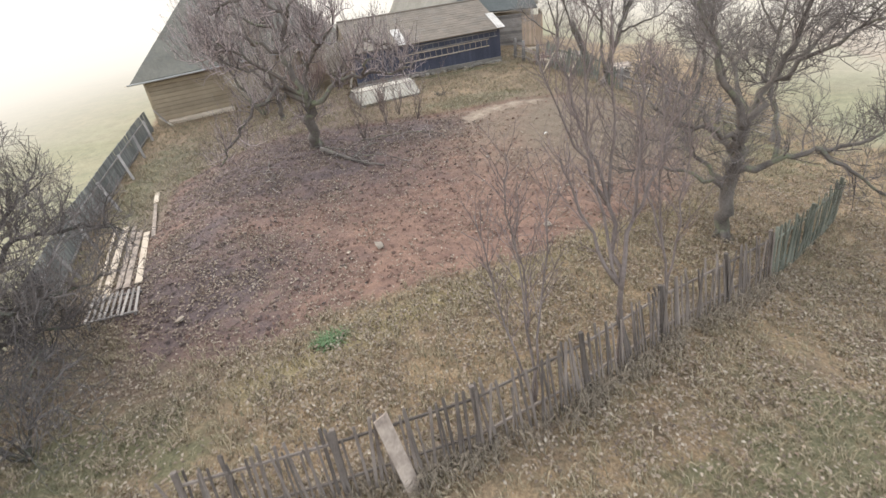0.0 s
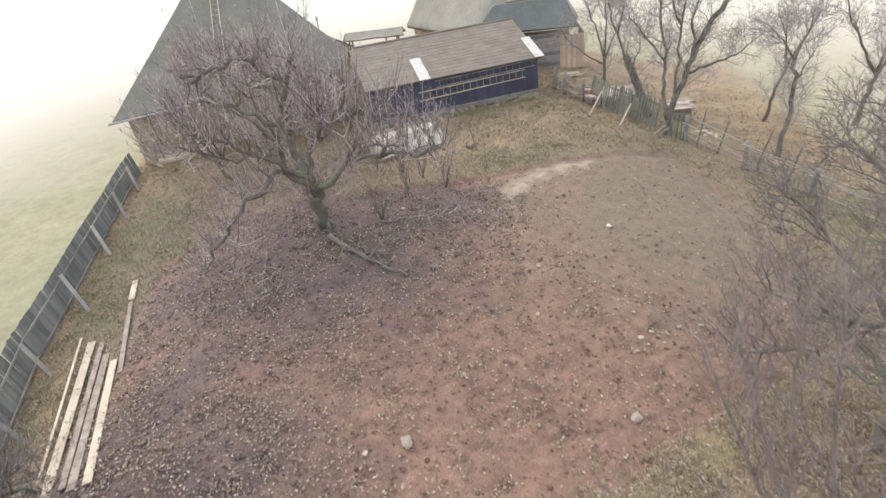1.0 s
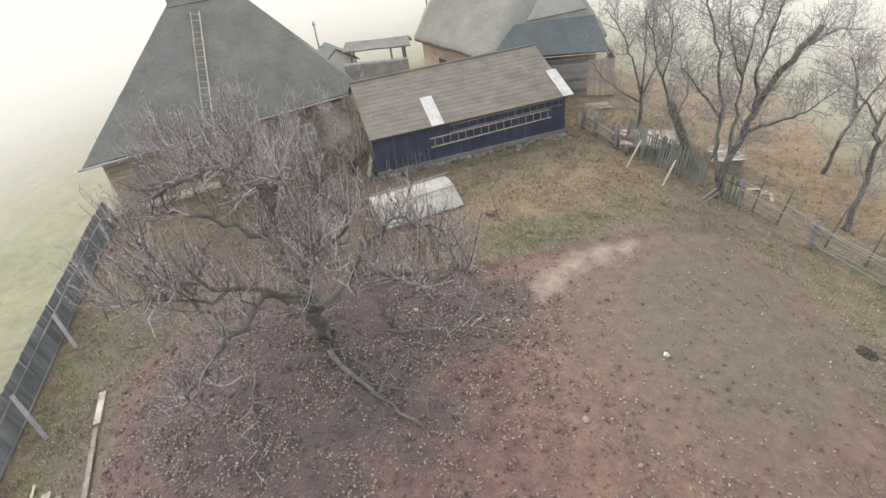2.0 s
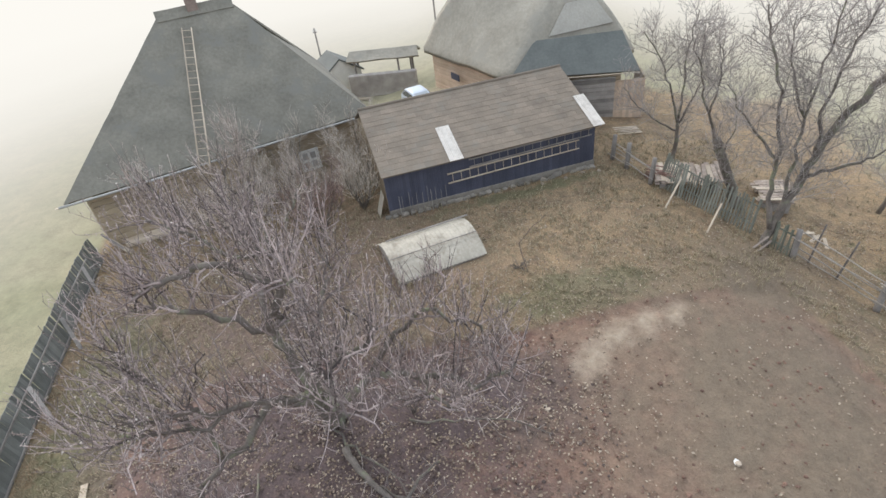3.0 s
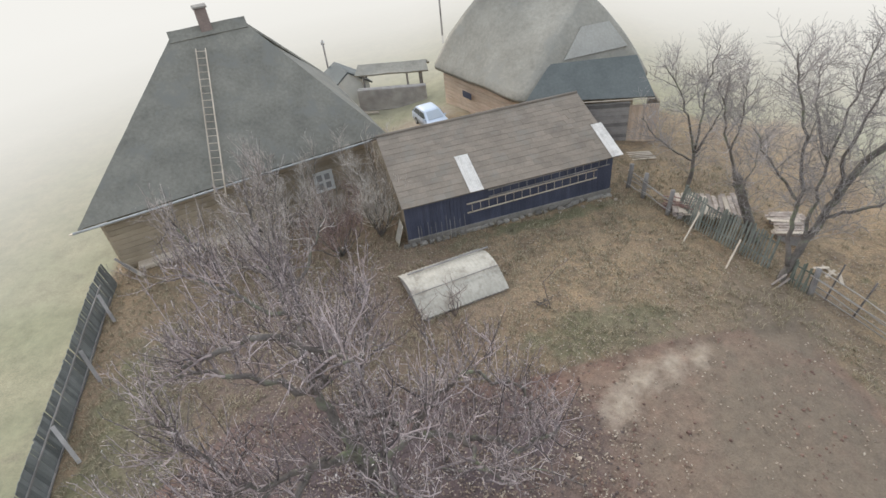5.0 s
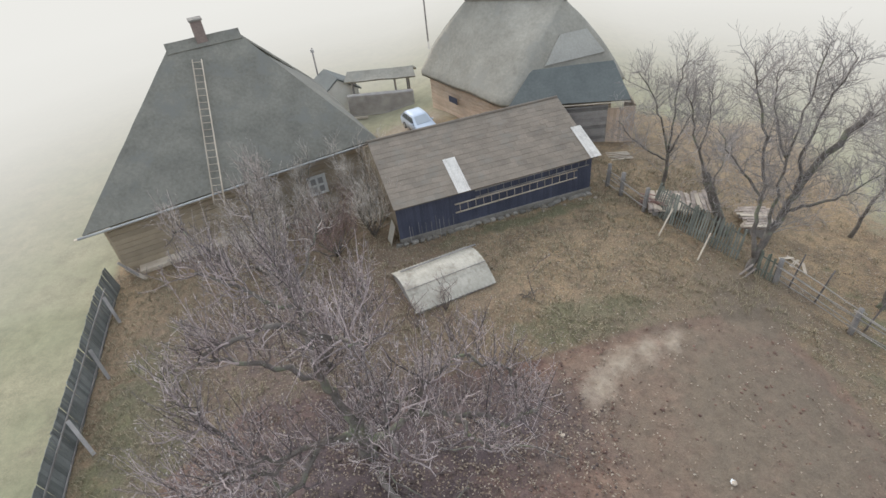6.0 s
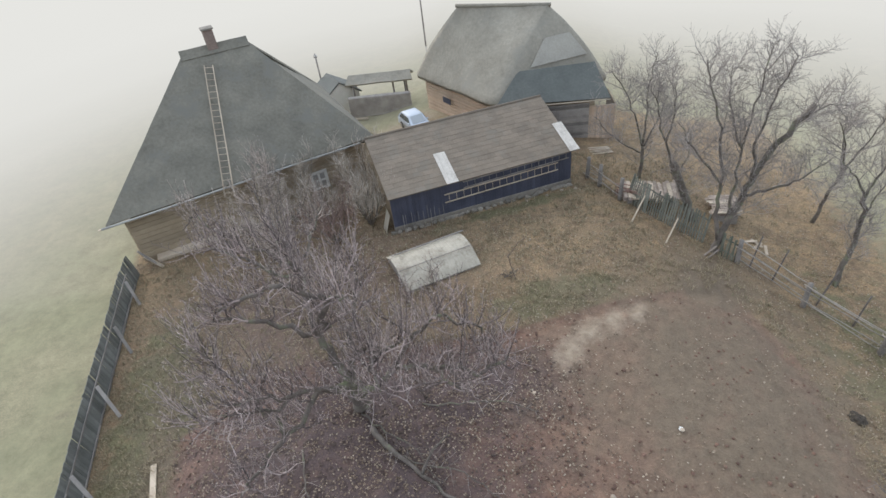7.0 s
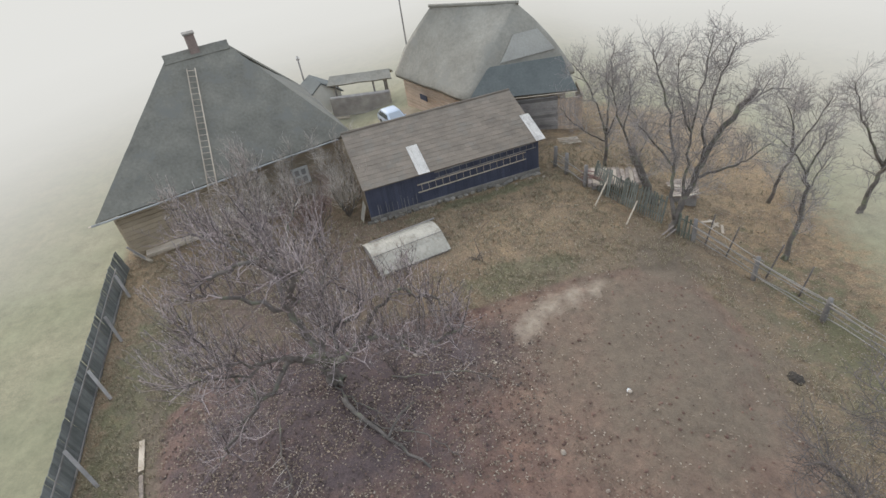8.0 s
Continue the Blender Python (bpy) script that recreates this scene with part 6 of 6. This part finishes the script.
# ---- litter, clods and grass ----
def scatter_leaves():
    rng = random.Random(101)
    v, f = [], []
    made = 0
    while made < 78000:
        x, y = rng.uniform(-19, 17), rng.uniform(1.5, 42)
        if y > 20 and rng.random() < 0.3:
            continue
        s, dk, dr, sa, lu, me = zones(x, y)
        w = 0.28 * s + 0.6 * dk * s
        if (y < 17 or x > 3 and y < 25) and s < 0.5:
            w = 0.95
        elif s < 0.5:
            w = 0.3 + 0.5 * max(0.0, blob(x, y, -13.0, 35.0, 7.0, 7.0))
        w *= (0.35 if dr > 0.6 else 1.0) * (0.1 if sa > 0.6 else 1.0) * (0.0 if me > 0.4 else 1.0)
        w *= 0.15 + 1.7 * max(0.0, 0.4 + noise.noise(Vector((x * 0.6, y * 0.6, 3))))
        if y < 14 and lu > 0.45:
            w *= 0.4
        if rng.random() > w:
            continue
        made += 1
        r = rng.uniform(0.025, 0.066)
        a = rng.uniform(0, 6.28)
        d, e = Vector((math.cos(a), math.sin(a), rng.uniform(-0.4, 0.4))) * r, Vector((-math.sin(a), math.cos(a), rng.uniform(-0.4, 0.4))) * r * 0.6
        p = Vector((x, y, lie(x, y) + (rng.uniform(0.015, 0.07) if s > 0.5 or y > 22 else rng.uniform(0.05, 0.2))))
        lift = Vector((0, 0, rng.uniform(0.005, 0.04)))
        k = len(v)
        v += [p - d, p + e + lift, p + d, p - e + lift]
        f += [(k, k + 1, k + 2), (k, k + 2, k + 3)]
    tagged(new("leaf_litter", mesh_of("leaf_litter", v, f, M_LEAF)), "curled pale brown dry leaves strewn over soil and grass", "leaf litter", kind="stuff")


def scatter_clods():
    rng = random.Random(102)
    heaps = ([], []), ([], [])
    made = 0
    while made < 7500:
        x, y = rng.uniform(-18, 11), rng.uniform(10, 36)
        s, dk, dr, sa, lu, me = zones(x, y)
        w = s * (0.3 + 0.5 * dk) * (0.25 if dr > 0.6 else 1.0) * (0.0 if sa > 0.5 else 1.0)
        if s < 0.55 or rng.random() > w:
            continue
        made += 1
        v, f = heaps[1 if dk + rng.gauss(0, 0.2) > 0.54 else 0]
        r = rng.uniform(0.018, 0.048 + 0.045 * rng.random()) * (1.5 if rng.random() < 0.08 else 1)
        p = Vector((x, y, lie(x, y) + 0.02))
        k = len(v)
        a = rng.uniform(0, 6.28)
        ring = 5
        for i in range(ring):
            t = a + 6.28 * i / ring
            q = r * rng.uniform(0.7, 1.3)
            v.append(p + Vector((math.cos(t) * q, math.sin(t) * q, rng.uniform(-0.03, 0.02))))
        for i in range(ring):
            t = a + 0.5 + 6.28 * i / ring
            q = r * rng.uniform(0.35, 0.7)
            v.append(p + Vector((math.cos(t) * q, math.sin(t) * q, r * rng.uniform(0.35, 0.7))))
        for i in range(ring):
            j = (i + 1) % ring
            f.append((k + i, k + j, k + ring + j, k + ring + i))
        f.append(tuple(k + ring + i for i in range(ring)))
    tagged(new("soil_clods", mesh_of("soil_clods", *heaps[0], M_CLOD)), "crumbled reddish brown clods of dug soil", "soil clods", kind="stuff")
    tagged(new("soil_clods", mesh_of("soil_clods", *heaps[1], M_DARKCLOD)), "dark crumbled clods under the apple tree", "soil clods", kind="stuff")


def scatter_grass(name, mat, count, seed, pick, h0, h1, label, area=(-27, 22, 1, 50)):
    rng = random.Random(seed)
    v, f = [], []
    made, tries = 0, 0
    while made < count and tries < count * 40:
        tries += 1
        x, y = rng.uniform(area[0], area[1]), rng.uniform(area[2], area[3])
        if rng.random() > pick(x, y):
            continue
        made += 1
        base = Vector((x, y, lie(x, y)))
        for _ in range(rng.randint(4, 7)):
            a, h = rng.uniform(0, 6.28), rng.uniform(h0, h1)
            o = base + Vector((rng.gauss(0, 0.05), rng.gauss(0, 0.05), -0.02))
            w = Vector((-math.sin(a), math.cos(a), 0)) * rng.uniform(0.006, 0.014)
            mid = o + Vector((math.cos(a), math.sin(a), 0)) * h * 0.35 + Vector((0, 0, h * 0.65))
            tip = o + Vector((math.cos(a), math.sin(a), 0)) * h * rng.uniform(0.7, 1.1) + Vector((0, 0, h * rng.uniform(0.4, 0.8)))
            k = len(v)
            v += [o - w, o + w, mid + w * 0.7, mid - w * 0.7, tip]
            f += [(k, k + 1, k + 2, k + 3), (k + 3, k + 2, k + 4)]
    tagged(new(name, mesh_of(name, v, f, mat)), label, "grass", kind="stuff")


def dry_pick(x, y):
    s, dk, dr, sa, lu, me = zones(x, y)
    return max(0.0, (1 - s) * (0.0 if me > 0.4 else 1.0) * (1 - 0.9 * (sa > 0.6)) * (0.25 + 1.1 * (0.5 + noise.noise(Vector((x * 0.5, y * 0.5, 7))))) * (1.0 if y < 20 else 0.55)) * (0.25 if x > 11 and y > 28 else 1.0) + 0.8 * straw_at(x, y)


def green_pick(x, y):
    s, dk, dr, sa, lu, me = zones(x, y)
    return 0.0 if x > 11 and y > 28 else (1 - s) * (0.6 if lu > 0.5 else 0.1) * (0.0 if me > 0.4 else 1.0)


scatter_leaves()
scatter_clods()
scatter_grass("dry_grass", M_BLADE, 26000, 103, dry_pick, 0.12, 0.36, "matted dry straw-coloured winter grass")
scatter_grass("green_grass", M_GREEN, 7000, 104, green_pick, 0.06, 0.16, "short green grass patches")
def weed_pick(x, y):
    """Thickest right along the picket fence."""
    best = min(math.hypot(x - x0 - k * (x1 - x0) / 8, y - y0 - k * (y1 - y0) / 8) for (x0, y0), (x1, y1) in zip(FRONT, FRONT[1:]) for k in range(8))
    return max(0.0, 0.9 - best / 0.7) * (0.35 + 0.9 * max(0.0, 0.4 + noise.noise(Vector((x * 0.8, y * 0.8, 5)))))


scatter_grass("dead_weeds", M_WEED, 800, 106, weed_pick, 0.2, 0.65, "tall dead brown weeds along the picket fence", (-5, 10.5, 4.5, 14.8))
scatter_grass("green_tuft", M_TUFT, 60, 105, lambda x, y: 1.0, 0.2, 0.4, "bright green tuft of grass at the bed's edge", (-4.1, -3.3, 10.6, 11.3))


# ---- to metres ----
for ob in list(scene.objects):
    if ob.parent is None and ob.type in {"MESH", "EMPTY"}:
        ob.matrix_world = Matrix.Scale(K, 4) @ ob.matrix_basis
